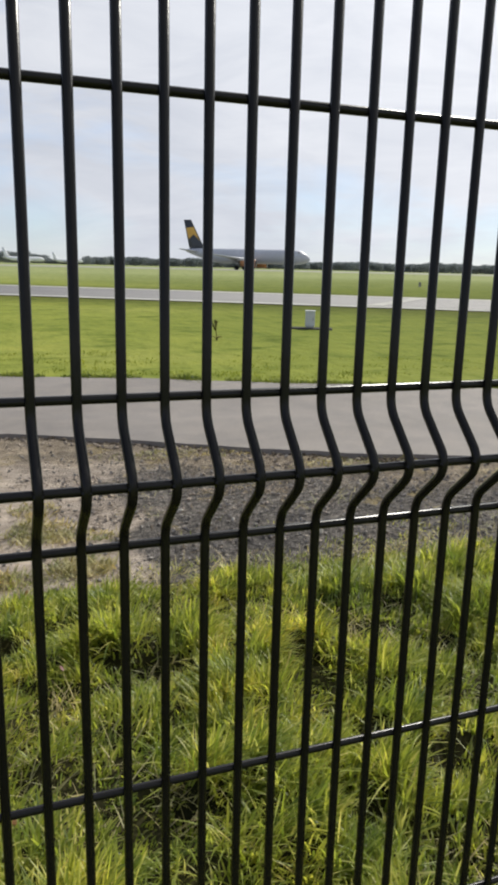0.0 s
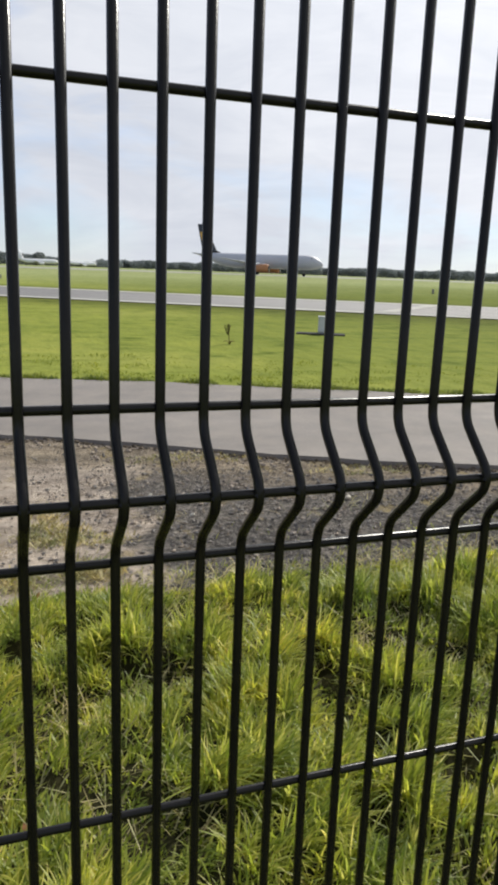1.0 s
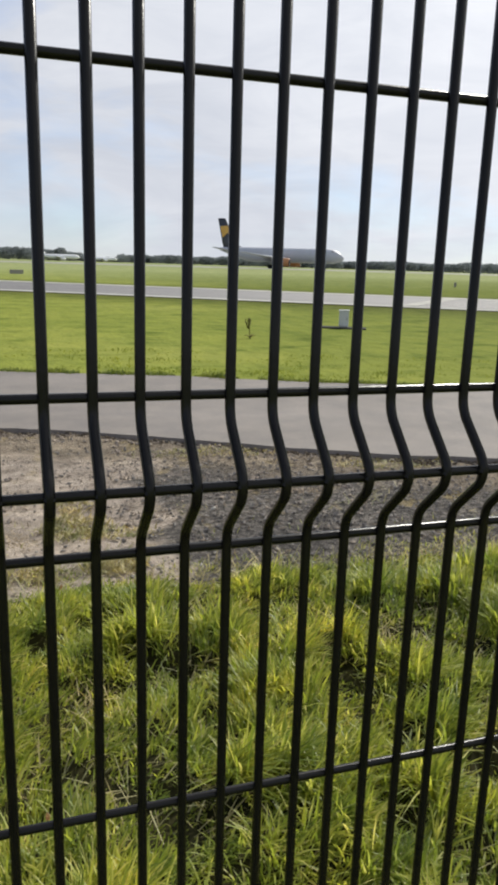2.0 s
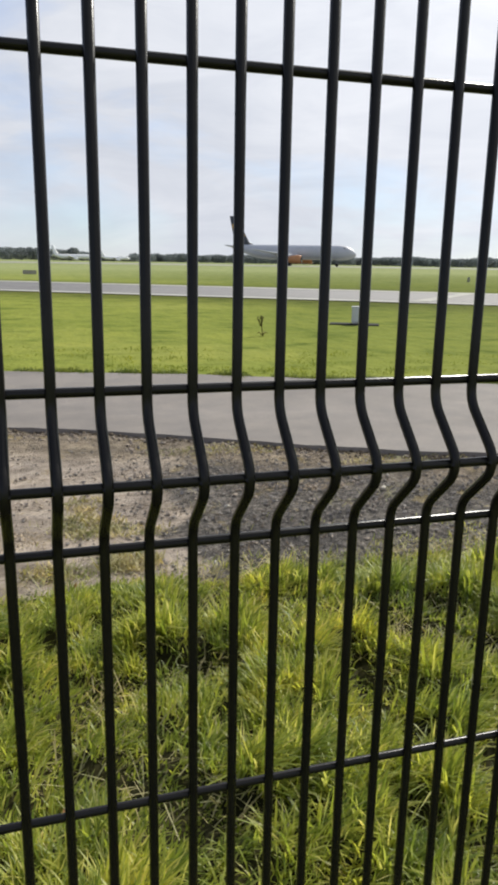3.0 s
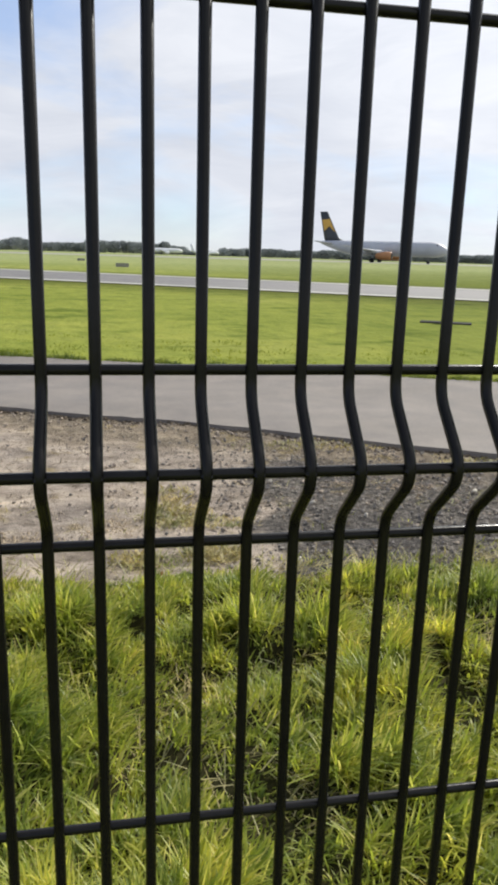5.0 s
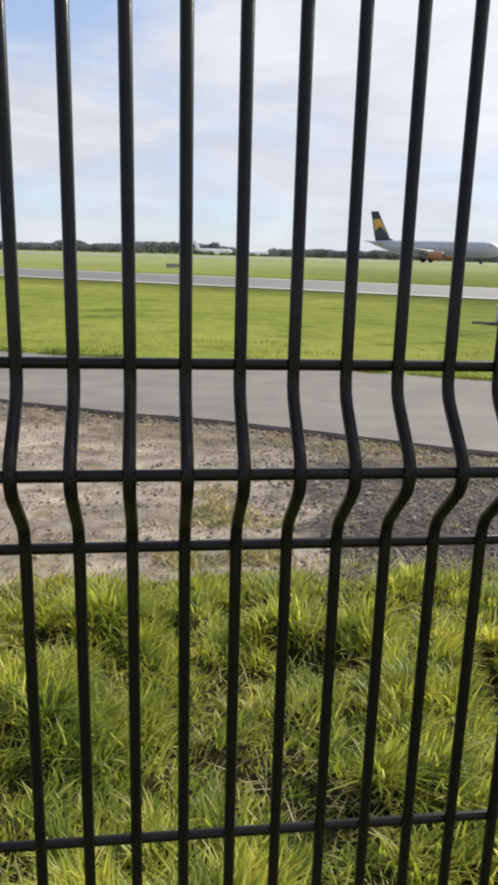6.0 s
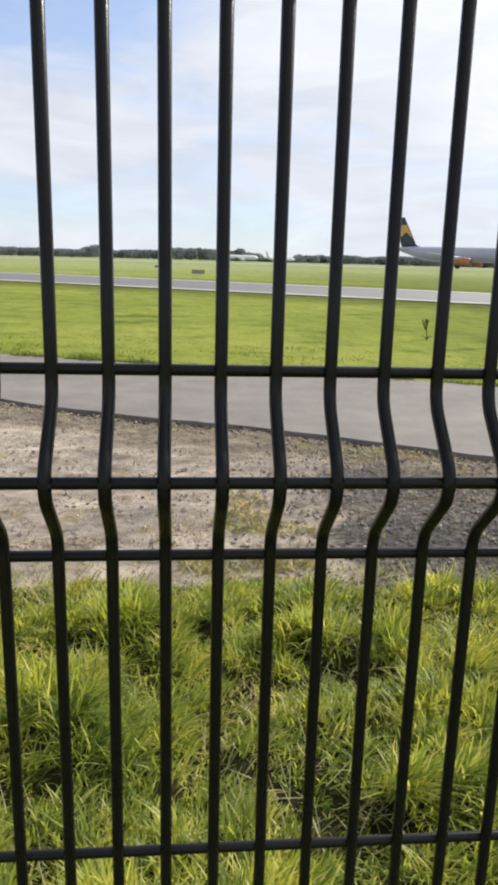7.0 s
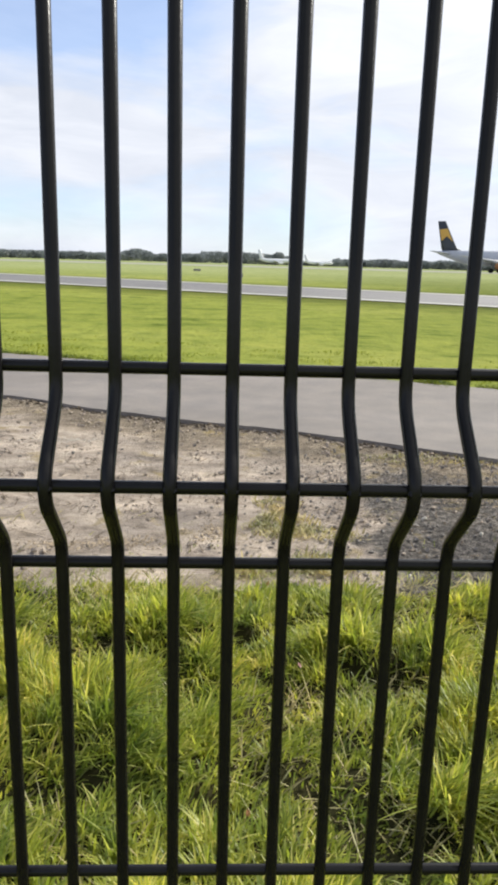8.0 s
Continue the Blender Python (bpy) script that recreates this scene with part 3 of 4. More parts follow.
# ---- grass ----
def blades(name, base, yaw, length, tilt, curl, width, material, label, category="grass", shape=0.45):
    """Many curved, tapering blades as one mesh."""
    n = len(base)
    s = np.array([0.0, 0.4, 0.75, 1.0])
    wd = np.array([1.0, 0.9, 0.6, 0.0])
    d = np.stack([np.cos(yaw), np.sin(yaw)], 1)
    side = np.stack([-np.sin(yaw + shape), np.cos(yaw + shape)], 1)
    h = length[:, None] * (np.sin(tilt)[:, None] * s + curl[:, None] * s ** 2)
    z = length[:, None] * (np.cos(tilt)[:, None] * s - 0.55 * curl[:, None] * s ** 2)
    mid = np.zeros((n, 4, 3))
    mid[:, :, :2] = base[:, None, :2] + h[:, :, None] * d[:, None, :]
    mid[:, :, 2] = base[:, 2:3] + z
    off = np.zeros((n, 4, 3))
    off[:, :, :2] = 0.5 * width[:, None, None] * wd[None, :, None] * side[:, None, :]
    v = np.zeros((n, 7, 3))
    v[:, 0:6:2] = (mid - off)[:, :3]
    v[:, 1:6:2] = (mid + off)[:, :3]
    v[:, 6] = mid[:, 3]
    k = 7 * np.arange(n)[:, None]
    quads = np.concatenate([k + np.array([[0, 1, 3, 2]]), k + np.array([[2, 3, 5, 4]])], 0)
    tris = k + np.array([[4, 5, 6]])
    ob = mesh_ob(name, v.reshape(-1, 3).tolist(), quads.tolist() + tris.tolist(), material, smooth=True)
    return tagged(ob, label, category, kind="stuff")


def rough_verge():
    """Long uncut grass: low growth everywhere, tufts that lean their own way, hollows between them."""
    def growth(count, per, spread, tall, least, seed):
        cx, cy = rng.uniform(-2.6, 4.6, count), rng.uniform(0.15, 3.36, count)
        vig = np.array([hummock(x, y) + 0.3 * noise.noise((x * 4.5, y * 5, seed)) for x, y in zip(cx, cy)])
        lean = np.array([noise.noise((x * 1.2, y * 1.2, 9.0)) for x, y in zip(cx, cy)]) * 4.0 + 0.6
        edge = np.array([verge_edge(x) for x in cx])
        keep = (vig > least) & (cy < edge + 0.03)
        cx, cy, vig, lean, edge = cx[keep], cy[keep], vig[keep], lean[keep], edge[keep]
        n = len(cx) * per
        rep = lambda q: np.repeat(q, per)  # noqa: E731
        r, a = spread * np.sqrt(rng.random(n)), rng.uniform(0, 2 * math.pi, n)
        base = np.stack([rep(cx) + r * np.cos(a), rep(cy) + r * np.sin(a), rep(np.array([soil_z(p, q) for p, q in zip(cx, cy)]))], 1)
        own = rng.random(n) < 0.48
        yaw = np.where(own, a + rng.normal(0, 0.5, n), rep(lean) + rng.normal(0, 0.6, n))
        near_edge = np.clip(0.46 + 1.1 * (rep(edge) - rep(cy)), 0.46, 1.0)
        length = tall * np.clip(1 + 1.05 * rep(vig), 0.26, 1.85) * near_edge * rng.uniform(0.55, 1.3, n)
        return base, yaw, length, np.abs(rng.normal(0.30, 0.26, n)), np.abs(rng.normal(0.42, 0.30, n)), rng.uniform(0.0040, 0.0100, n)

    low = growth(13500, 11, 0.05, 0.070, -0.80, 1.0)
    high = growth(2300, 44, 0.042, 0.092, 0.10, 6.0)
    blades("rough_grass", *[np.concatenate(q) for q in zip(low, high)], M_BLADE, "long uncut sunlit green grass growing beyond the fence")
    n = 120000
    x, y = rng.uniform(-5.5, 7.5, n), rng.uniform(-2.9, 3.2, n)
    out = (x < -2.5) | (x > 4.5) | (y < 0.18)
    x, y = x[out], y[out]
    n = len(x)
    z = np.array([soil_z(p, q) if -5 < p < 7 and q > -2.4 else 0.0 for p, q in zip(x, y)])
    blades("rough_grass", np.stack([x, y, z], 1), rng.uniform(0, 6.28, n), rng.uniform(0.05, 0.13, n), np.abs(rng.normal(0.42, 0.3, n)),
           np.abs(rng.normal(0.6, 0.3, n)), rng.uniform(0.008, 0.016, n), M_BLADE, "rough green grass carrying on along the fence")
    n = 16000
    x, y = rng.uniform(-2.4, 4.4, n), rng.uniform(0.2, 3.3, n)
    dry = np.array([noise.noise((p * 1.4, q * 1.9, 21.0)) for p, q in zip(x, y)]) + 0.35 * (y > 2.85) + 0.6 * np.exp(-((x + 0.28) ** 2 + (y - 2.08) ** 2) / 0.03) > 0.02
    x, y = x[dry], y[dry]
    n = len(x)
    blades("dry_grass", np.stack([x, y, rng.uniform(0.03, 0.10, n)], 1), rng.uniform(0, 6.28, n), rng.uniform(0.05, 0.15, n),
           rng.uniform(0.6, 1.35, n), rng.uniform(0, 0.25, n), rng.uniform(0.003, 0.006, n), M_STRAW, "dry straw-coloured stalks lying in the green grass")


rough_verge()


def lawn():
    """Short grass beyond the road, with ragged taller tufts along the road's edge."""
    n = 26000
    x = rng.uniform(-9, 17, n)
    y = np.array([road_far(v) for v in x]) + 0.05 + 4.0 * rng.random(n) ** 2.4
    tall = np.array([noise.noise((p * 0.7 + 0.35 * q, q * 1.5, 3.0)) + 0.4 * noise.noise((p * 3, q * 3, 3.0)) for p, q in zip(x, y)])
    x, y, tall = x[tall > 0.0], y[tall > 0.0], tall[tall > 0.0]
    n = len(x)
    blades("lawn_grass", np.stack([x, y, np.zeros(n)], 1), rng.uniform(0, 6.28, n), (0.014 + 0.085 * tall) * rng.uniform(0.6, 1.4, n),
           np.abs(rng.normal(0.4, 0.3, n)), np.abs(rng.normal(0.2, 0.2, n)), rng.uniform(0.008, 0.018, n), M_LAWN, "short bright green grass between road and taxiway")
    n = 30000
    x = rng.uniform(-9, 17, n)
    clump = np.array([noise.noise((p * 2.2, 6.0, 3.0)) for p in x])
    x, clump = x[clump > -0.25], clump[clump > -0.25]
    n = len(x)
    y = np.array([road_far(v) for v in x]) + rng.normal(0.12, 0.10, n)
    blades("edge_grass", np.stack([x, y, np.full(n, 0.03)], 1), rng.uniform(0, 6.28, n), (0.075 + 0.09 * clump) * rng.uniform(0.5, 1.3, n),
           np.abs(rng.normal(0.4, 0.3, n)), np.abs(rng.normal(0.3, 0.2, n)), rng.uniform(0.006, 0.013, n), M_EDGE, "ragged darker tufts of grass along the road edge")


lawn()


def stones(name, n, where, lo, hi, label):
    """Broken stones, each an own little polyhedron, lying in the earth."""
    ico = [(-0.85, 0, 0.5), (0.85, 0, 0.5), (0, -0.85, 0.1), (0, 0.85, 0.1), (0, 0, 0.95), (0.4, 0.6, -0.4), (-0.5, -0.6, -0.4), (0.5, -0.5, -0.3), (-0.4, 0.6, -0.3)]
    tri = [(4, 0, 2), (4, 2, 1), (4, 1, 3), (4, 3, 0), (0, 6, 2), (2, 6, 7), (2, 7, 1), (1, 7, 5), (1, 5, 3), (3, 5, 8), (3, 8, 0), (0, 8, 6)]
    V, F = [], []
    ico = np.array(ico)
    for _ in range(n):
        x, y = where()
        s = lo * (hi / lo) ** (rng.random() ** 2.2)
        a = rng.uniform(0, 6.28)
        p = ico * rng.uniform(0.7, 1.3, (9, 3)) * s * np.array([1.0, rng.uniform(0.6, 1), rng.uniform(0.45, 0.8)])
        p = np.stack([p[:, 0] * math.cos(a) - p[:, 1] * math.sin(a), p[:, 0] * math.sin(a) + p[:, 1] * math.cos(a), p[:, 2]], 1)
        k = len(V)
        V += (p + np.array([x, y, dirt_z(x, y) + 0.012 + 0.15 * s])).tolist()
        F += [(a0 + k, b0 + k, c0 + k) for a0, b0, c0 in tri]
    return tagged(mesh_ob(name, V, F, M_STONE), label, "gravel", kind="stuff")


def on_gravel():
    while True:
        x = rng.uniform(-2.5, 6.0)
        lo, hi = verge_edge(x) - 0.02, road_near(x) - 0.05
        if hi <= lo:
            continue
        y = rng.uniform(lo, hi)
        if rng.random() < 0.04 + 0.96 / (1 + math.exp(-5 * (x - 0.45))) * (1.0 if y < 6.0 - 0.5 * x + 0.4 else 0.4):
            return x, y


stones("gravel", 9000, on_gravel, 0.005, 0.022, "loose dark grey and pale stones on the bare earth")


def on_clods():
    while True:
        x = rng.uniform(-3.2, 2.6)
        lo, hi = verge_edge(x) + 0.05, road_near(x) - 0.03
        y = lo + (hi - lo) * rng.random() ** 0.7
        if hi > lo and rng.random() < 0.08 + 1.3 * max(0.0, noise.noise((x * 1.9, y * 2.6, 61.0))) + 0.5 * max(0.0, 1 - (hi - y) / 0.5):
            return x, y


M_CLOD = speckled("dry_earth_clod", (0.23, 0.19, 0.15), (0.46, 0.385, 0.31), 16.0, 0.95, 0.0, 0.1, 0.5, 70.0)
stones("earth_clods", 3400, on_clods, 0.006, 0.026, "crumbled clods of dry brown earth beside the road").data.materials[0] = M_CLOD


def on_edge():
    while True:
        x = rng.uniform(-5, 6.0)
        if rng.random() < 0.25 + 1.2 * max(0.0, noise.noise((x * 1.6, 9.0, 1.0))):
            return x, road_near(x) - abs(rng.normal(0, 0.07))


crumbs = stones("asphalt_crumbs", 1900, on_edge, 0.008, 0.030, "dark crumbled asphalt along the broken road edge")
crumbs.data.materials[0] = M_BROKEN

n = 5200
ex = rng.uniform(-3.5, 6.0, n)
ey = np.array([verge_edge(v) for v in ex]) + np.abs(rng.normal(0.0, 0.30, n))
wild = np.array([noise.noise((p * 2.0, q * 2.6, 31.0)) for p, q in zip(ex, ey)]) > 0.02
ex, ey = ex[wild], ey[wild]
n = len(ex)
blades("sparse_tufts", np.stack([ex, ey, np.full(n, 0.03)], 1), rng.uniform(0, 6.28, n), rng.uniform(0.02, 0.055, n), np.abs(rng.normal(0.5, 0.3, n)),
       np.abs(rng.normal(0.3, 0.2, n)), rng.uniform(0.003, 0.006, n), M_BLADE, "sparse green tufts creeping onto the bare earth")
n = 4200
ex = rng.uniform(-3.5, 5.0, n)
ey = np.array([verge_edge(v) for v in ex]) + rng.uniform(0.0, 1.6, n)
wild = np.array([noise.noise((p * 1.3, q * 2.0, 41.0)) for p, q in zip(ex, ey)]) > 0.22
ex, ey = ex[wild], ey[wild]
n = len(ex)
blades("straw_litter", np.stack([ex, ey, np.full(n, 0.03)], 1), rng.uniform(0, 6.28, n), rng.uniform(0.04, 0.11, n), rng.uniform(0.9, 1.45, n),
       rng.uniform(0, 0.2, n), rng.uniform(0.004, 0.008, n), M_STRAW, "pale dead grass scattered on the earth")


n = 1500
ex = rng.uniform(-3.2, 3.0, n)
ey = np.array([verge_edge(v) for v in ex]) + rng.uniform(0.05, 2.6, n)
keep = np.array([q < road_near(p) - 0.08 and noise.noise((p * 1.7, q * 2.4, 51.0)) > -0.1 for p, q in zip(ex, ey)])
ex, ey = ex[keep], ey[keep]
n = len(ex)
blades("twig_litter", np.stack([ex, ey, np.array([dirt_z(p, q) + 0.016 for p, q in zip(ex, ey)])], 1), rng.uniform(0, 6.28, n), rng.uniform(0.03, 0.12, n),
       rng.uniform(1.35, 1.55, n), np.zeros(n), rng.uniform(0.005, 0.011, n), M_LITTER, "dark twigs and leaf crumbs lying on the earth", "litter")


def moss_patch(cx, cy, rx, ry, n, material, label, tall):
    a, r = rng.uniform(0, 6.28, n), np.sqrt(rng.random(n)) * (0.75 + 0.35 * rng.random(n))
    x, y = cx + rx * r * np.cos(a), cy + ry * r * np.sin(a)
    z = np.array([dirt_z(p, q) + 0.012 for p, q in zip(x, y)])
    blades("moss_patch", np.stack([x, y, z], 1), rng.uniform(0, 6.28, n), tall * rng.uniform(0.5, 1.5, n), rng.uniform(0.5, 1.3, n),
           rng.uniform(0, 0.3, n), rng.uniform(0.006, 0.013, n), material, label)


moss_patch(0.36, 4.18, 0.24, 0.26, 520, M_STRAW, "patch of yellow dead grass on the bare earth", 0.05)
moss_patch(0.62, 4.02, 0.28, 0.15, 260, M_STRAW, "thin patch of yellow dead grass on the bare earth", 0.035)
moss_patch(0.36, 4.62, 0.18, 0.20, 240, M_STRAW, "patch of yellow dead grass on the bare earth", 0.04)
moss_patch(0.10, 3.50, 0.18, 0.11, 200, M_STRAW, "low dry weeds on the bare earth", 0.06)
moss_patch(0.52, 3.52, 0.20, 0.14, 380, M_STRAW, "patch of brown dead grass at the grass edge", 0.07)
moss_patch(1.9, 5.9, 0.9, 0.22, 700, M_STRAW, "thin dead grass along the road edge", 0.035)
moss_patch(3.2, 5.2, 0.7, 0.18, 450, M_STRAW, "thin dead grass along the road edge", 0.035)


def pale_stone(x, y, size, flat, rz, material, label):
    bm = bmesh.new()
    bmesh.ops.create_icosphere(bm, subdivisions=2, radius=size)
    for v in bm.verts:
        k = 1 + 0.35 * noise.noise(v.co * (1.3 / size) + Vector((x, y, 0)))
        v.co = Vector((v.co.x * k, v.co.y * 0.6 * k, v.co.z * flat * k))
    st = part("stone", bm, material, None, smooth=False)
    st.matrix_basis = pose(x, y, dirt_z(x, y) + 0.012 + size * flat * 0.4, 0, 0, rz)
    tagged(st, label, "stone", "pale stones on the earth")


for x, y, size, flat, rz in ((2.09, 3.66, 0.022, 1.2, 20), (0.99, 3.36, 0.020, 1.3, 60), (2.6, 4.45, 0.03, 0.7, 40),
                             (1.32, 4.3, 0.022, 0.7, 10), (1.62, 4.05, 0.018, 0.8, 70), (1.15, 4.9, 0.022, 0.6, 30)):
    pale_stone(x, y, size, flat, rz, M_PALE, "pale weathered stone lying on the dark gravel")
def grit_spot(cx, cy, rx, ry, n, hi, material, label):
    def place():
        return cx + rx * rng.normal(), cy + ry * rng.normal()
    stones("grit", n, place, 0.003, hi, label).data.materials[0] = material


grit_spot(-0.05, 4.02, 0.10, 0.09, 510, 0.012, M_TAN, "sandy grit and crumbs on the trodden earth")
grit_spot(-0.62, 3.86, 0.12, 0.05, 420, 0.012, M_TAN, "sandy grit and crumbs on the trodden earth")
grit_spot(-1.0, 3.80, 0.13, 0.05, 420, 0.012, M_TAN, "sandy grit and crumbs on the trodden earth")
grit_spot(-1.47, 6.4, 0.22, 0.08, 480, 0.012, M_PALE, "pale grit on the trodden earth")
grit_spot(2.16, 4.64, 0.14, 0.05, 480, 0.012, M_TAN, "sandy grit on the dark gravel")
grit_spot(1.72, 4.75, 0.10, 0.04, 270, 0.012, M_TAN, "sandy grit on the dark gravel")


def fallen_leaf(x, y, z, rz, size, material, label):
    bm = bmesh.new()
    outline = [(0, -1.0), (0.42, -0.5), (0.55, 0.1), (0.3, 0.7), (0, 1.1), (-0.3, 0.7), (-0.55, 0.1), (-0.42, -0.5)]
    rim = [bm.verts.new((px * size, py * size, 0.25 * size * (px * px + 0.3 * py * py))) for px, py in outline]
    mid = bm.verts.new((0, 0, 0))
    for i in range(8):
        bm.faces.new((rim[i], rim[(i + 1) % 8], mid))
    bmesh.ops.solidify(bm, geom=bm.faces[:], thickness=0.001)
    lf = part("leaf", bm, material, None)
    lf.matrix_basis = pose(x, y, z, 35, 10, rz)
    tagged(lf, label, "leaf")


fallen_leaf(0.27, 2.26, soil_z(0.27, 2.26) + 0.075, 40, 0.014, M_PINK, "small pink petal caught in the grass")
fallen_leaf(0.04, 1.49, soil_z(0.04, 1.49) + 0.06, 10, 0.014, M_ORANGE, "small orange leaf caught in the grass")
fallen_leaf(0.20, 3.19, soil_z(0.20, 3.19) + 0.05, -30, 0.018, M_ORANGE, "small orange leaf at the grass edge")


# ---- small things on the airfield ----
def dry_plant(x, y):
    plant = thing("dry_weed", "tall dry brown weed with a dark seed head", "weed", at=(x, y, 0.0))
    plant.scale = (1.15, 1.15, 0.88)
    bm = bmesh.new()
    tube(bm, [(0.03, 0, -0.02), (0.012, 0.0, 0.15), (0.0, 0, 0.30), (-0.015, 0, 0.44)], [0.014, 0.012, 0.010, 0.008], 6)
    part("stem", bm, M_STEM, plant)
    bm = bmesh.new()
    for k in range(26):
        t = k / 25
        z = 0.27 + 0.24 * t
        a = k * 2.4
        r = 0.075 * math.sin(math.pi * (0.10 + 0.55 * t)) * (0.15 + 0.95 * ((k * 7) % 5) / 5)
        made = bmesh.ops.create_icosphere(bm, subdivisions=1, radius=0.017)["verts"]
        for v in made:
            v.co = Vector((v.co.x * 1.1 - 0.01 + r * math.cos(a), v.co.y + r * math.sin(a), v.co.z * 1.4 + z))
    part("seed_head", bm, M_SEED, plant, "dark clustered seed head")
    bm = bmesh.new()
    for k in range(9):
        a = k * 2.2
        tube(bm, [(0.02, 0, 0.02), (0.02 + 0.07 * math.cos(a), 0.07 * math.sin(a), 0.10), (0.02 + 0.13 * math.cos(a), 0.13 * math.sin(a), 0.06)], [0.008, 0.010, 0.002], 5)
    part("leaf_rosette", bm, M_STEM, plant)


dry_plant(5.34, 15.9)


def service_box(x, y, rz):
    bm = box(bmesh.new(), (-0.72, -0.26, -0.02), (0.62, 0.26, 0.035), 0.012)
    slab = part("concrete_pad", bm, M_SIGN, None, smooth=False)
    slab.matrix_basis = pose(x, y, 0, 0, 0, rz)
    tagged(slab, "low dark-edged concrete pad in the grass", "slab")
    cab = thing("service_cabinet", "small pale grey metal service cabinet on a pad", "cabinet", at=(x, y, 0.035), rz=rz)
    part("body", box(bmesh.new(), (-0.13, -0.11, 0.03), (0.13, 0.11, 0.44), 0.012), M_CABINET, cab, smooth=False)
    part("plinth", box(bmesh.new(), (-0.11, -0.09, 0.0), (0.11, 0.09, 0.035)), M_STEEL, cab, smooth=False)
    part("lid", box(bmesh.new(), (-0.145, -0.125, 0.437), (0.145, 0.125, 0.465), 0.008), M_CABINET, cab, smooth=False)
    door = part("door", box(bmesh.new(), (-0.11, -0.118, 0.06), (0.11, -0.108, 0.41), 0.004), M_CABINET, cab, smooth=False)
    part("handle", box(bmesh.new(), (0.07, -0.130, 0.20), (0.088, -0.116, 0.28), 0.003), M_STEEL, door, smooth=False)


service_box(8.90, 18.45, -26)


def field_sign(x, y, w, h, material, label, rz):
    s = thing("airfield_sign", label, "sign", "airfield signs", at=(x, y, ground_z(x, y)), rz=rz)
    part("panel", box(bmesh.new(), (-w / 2, -0.06, 0.03), (w / 2, 0.06, 0.03 + h), 0.02), material, s, smooth=False)
    for sx in (-0.35, 0.35):
        bm = bmesh.new()
        tube(bm, [(sx * w, 0, -0.03), (sx * w, 0, 0.1), (sx * w, 0, 0.14)], 0.03, 8)
        part("leg", bm, M_STEEL, s)


field_sign(1.4, 70.5, 1.2, 0.35, M_SIGN_GREY, "low grey airfield sign standing in the grass", 10)
field_sign(38.3, 58.3, 0.22, 0.40, M_SIGN_GREY, "small grey airfield marker standing in the grass", -30)
field_sign(-3.3, 104.0, 1.0, 0.30, M_SIGN_GREY, "low grey airfield sign standing in the grass", 10)


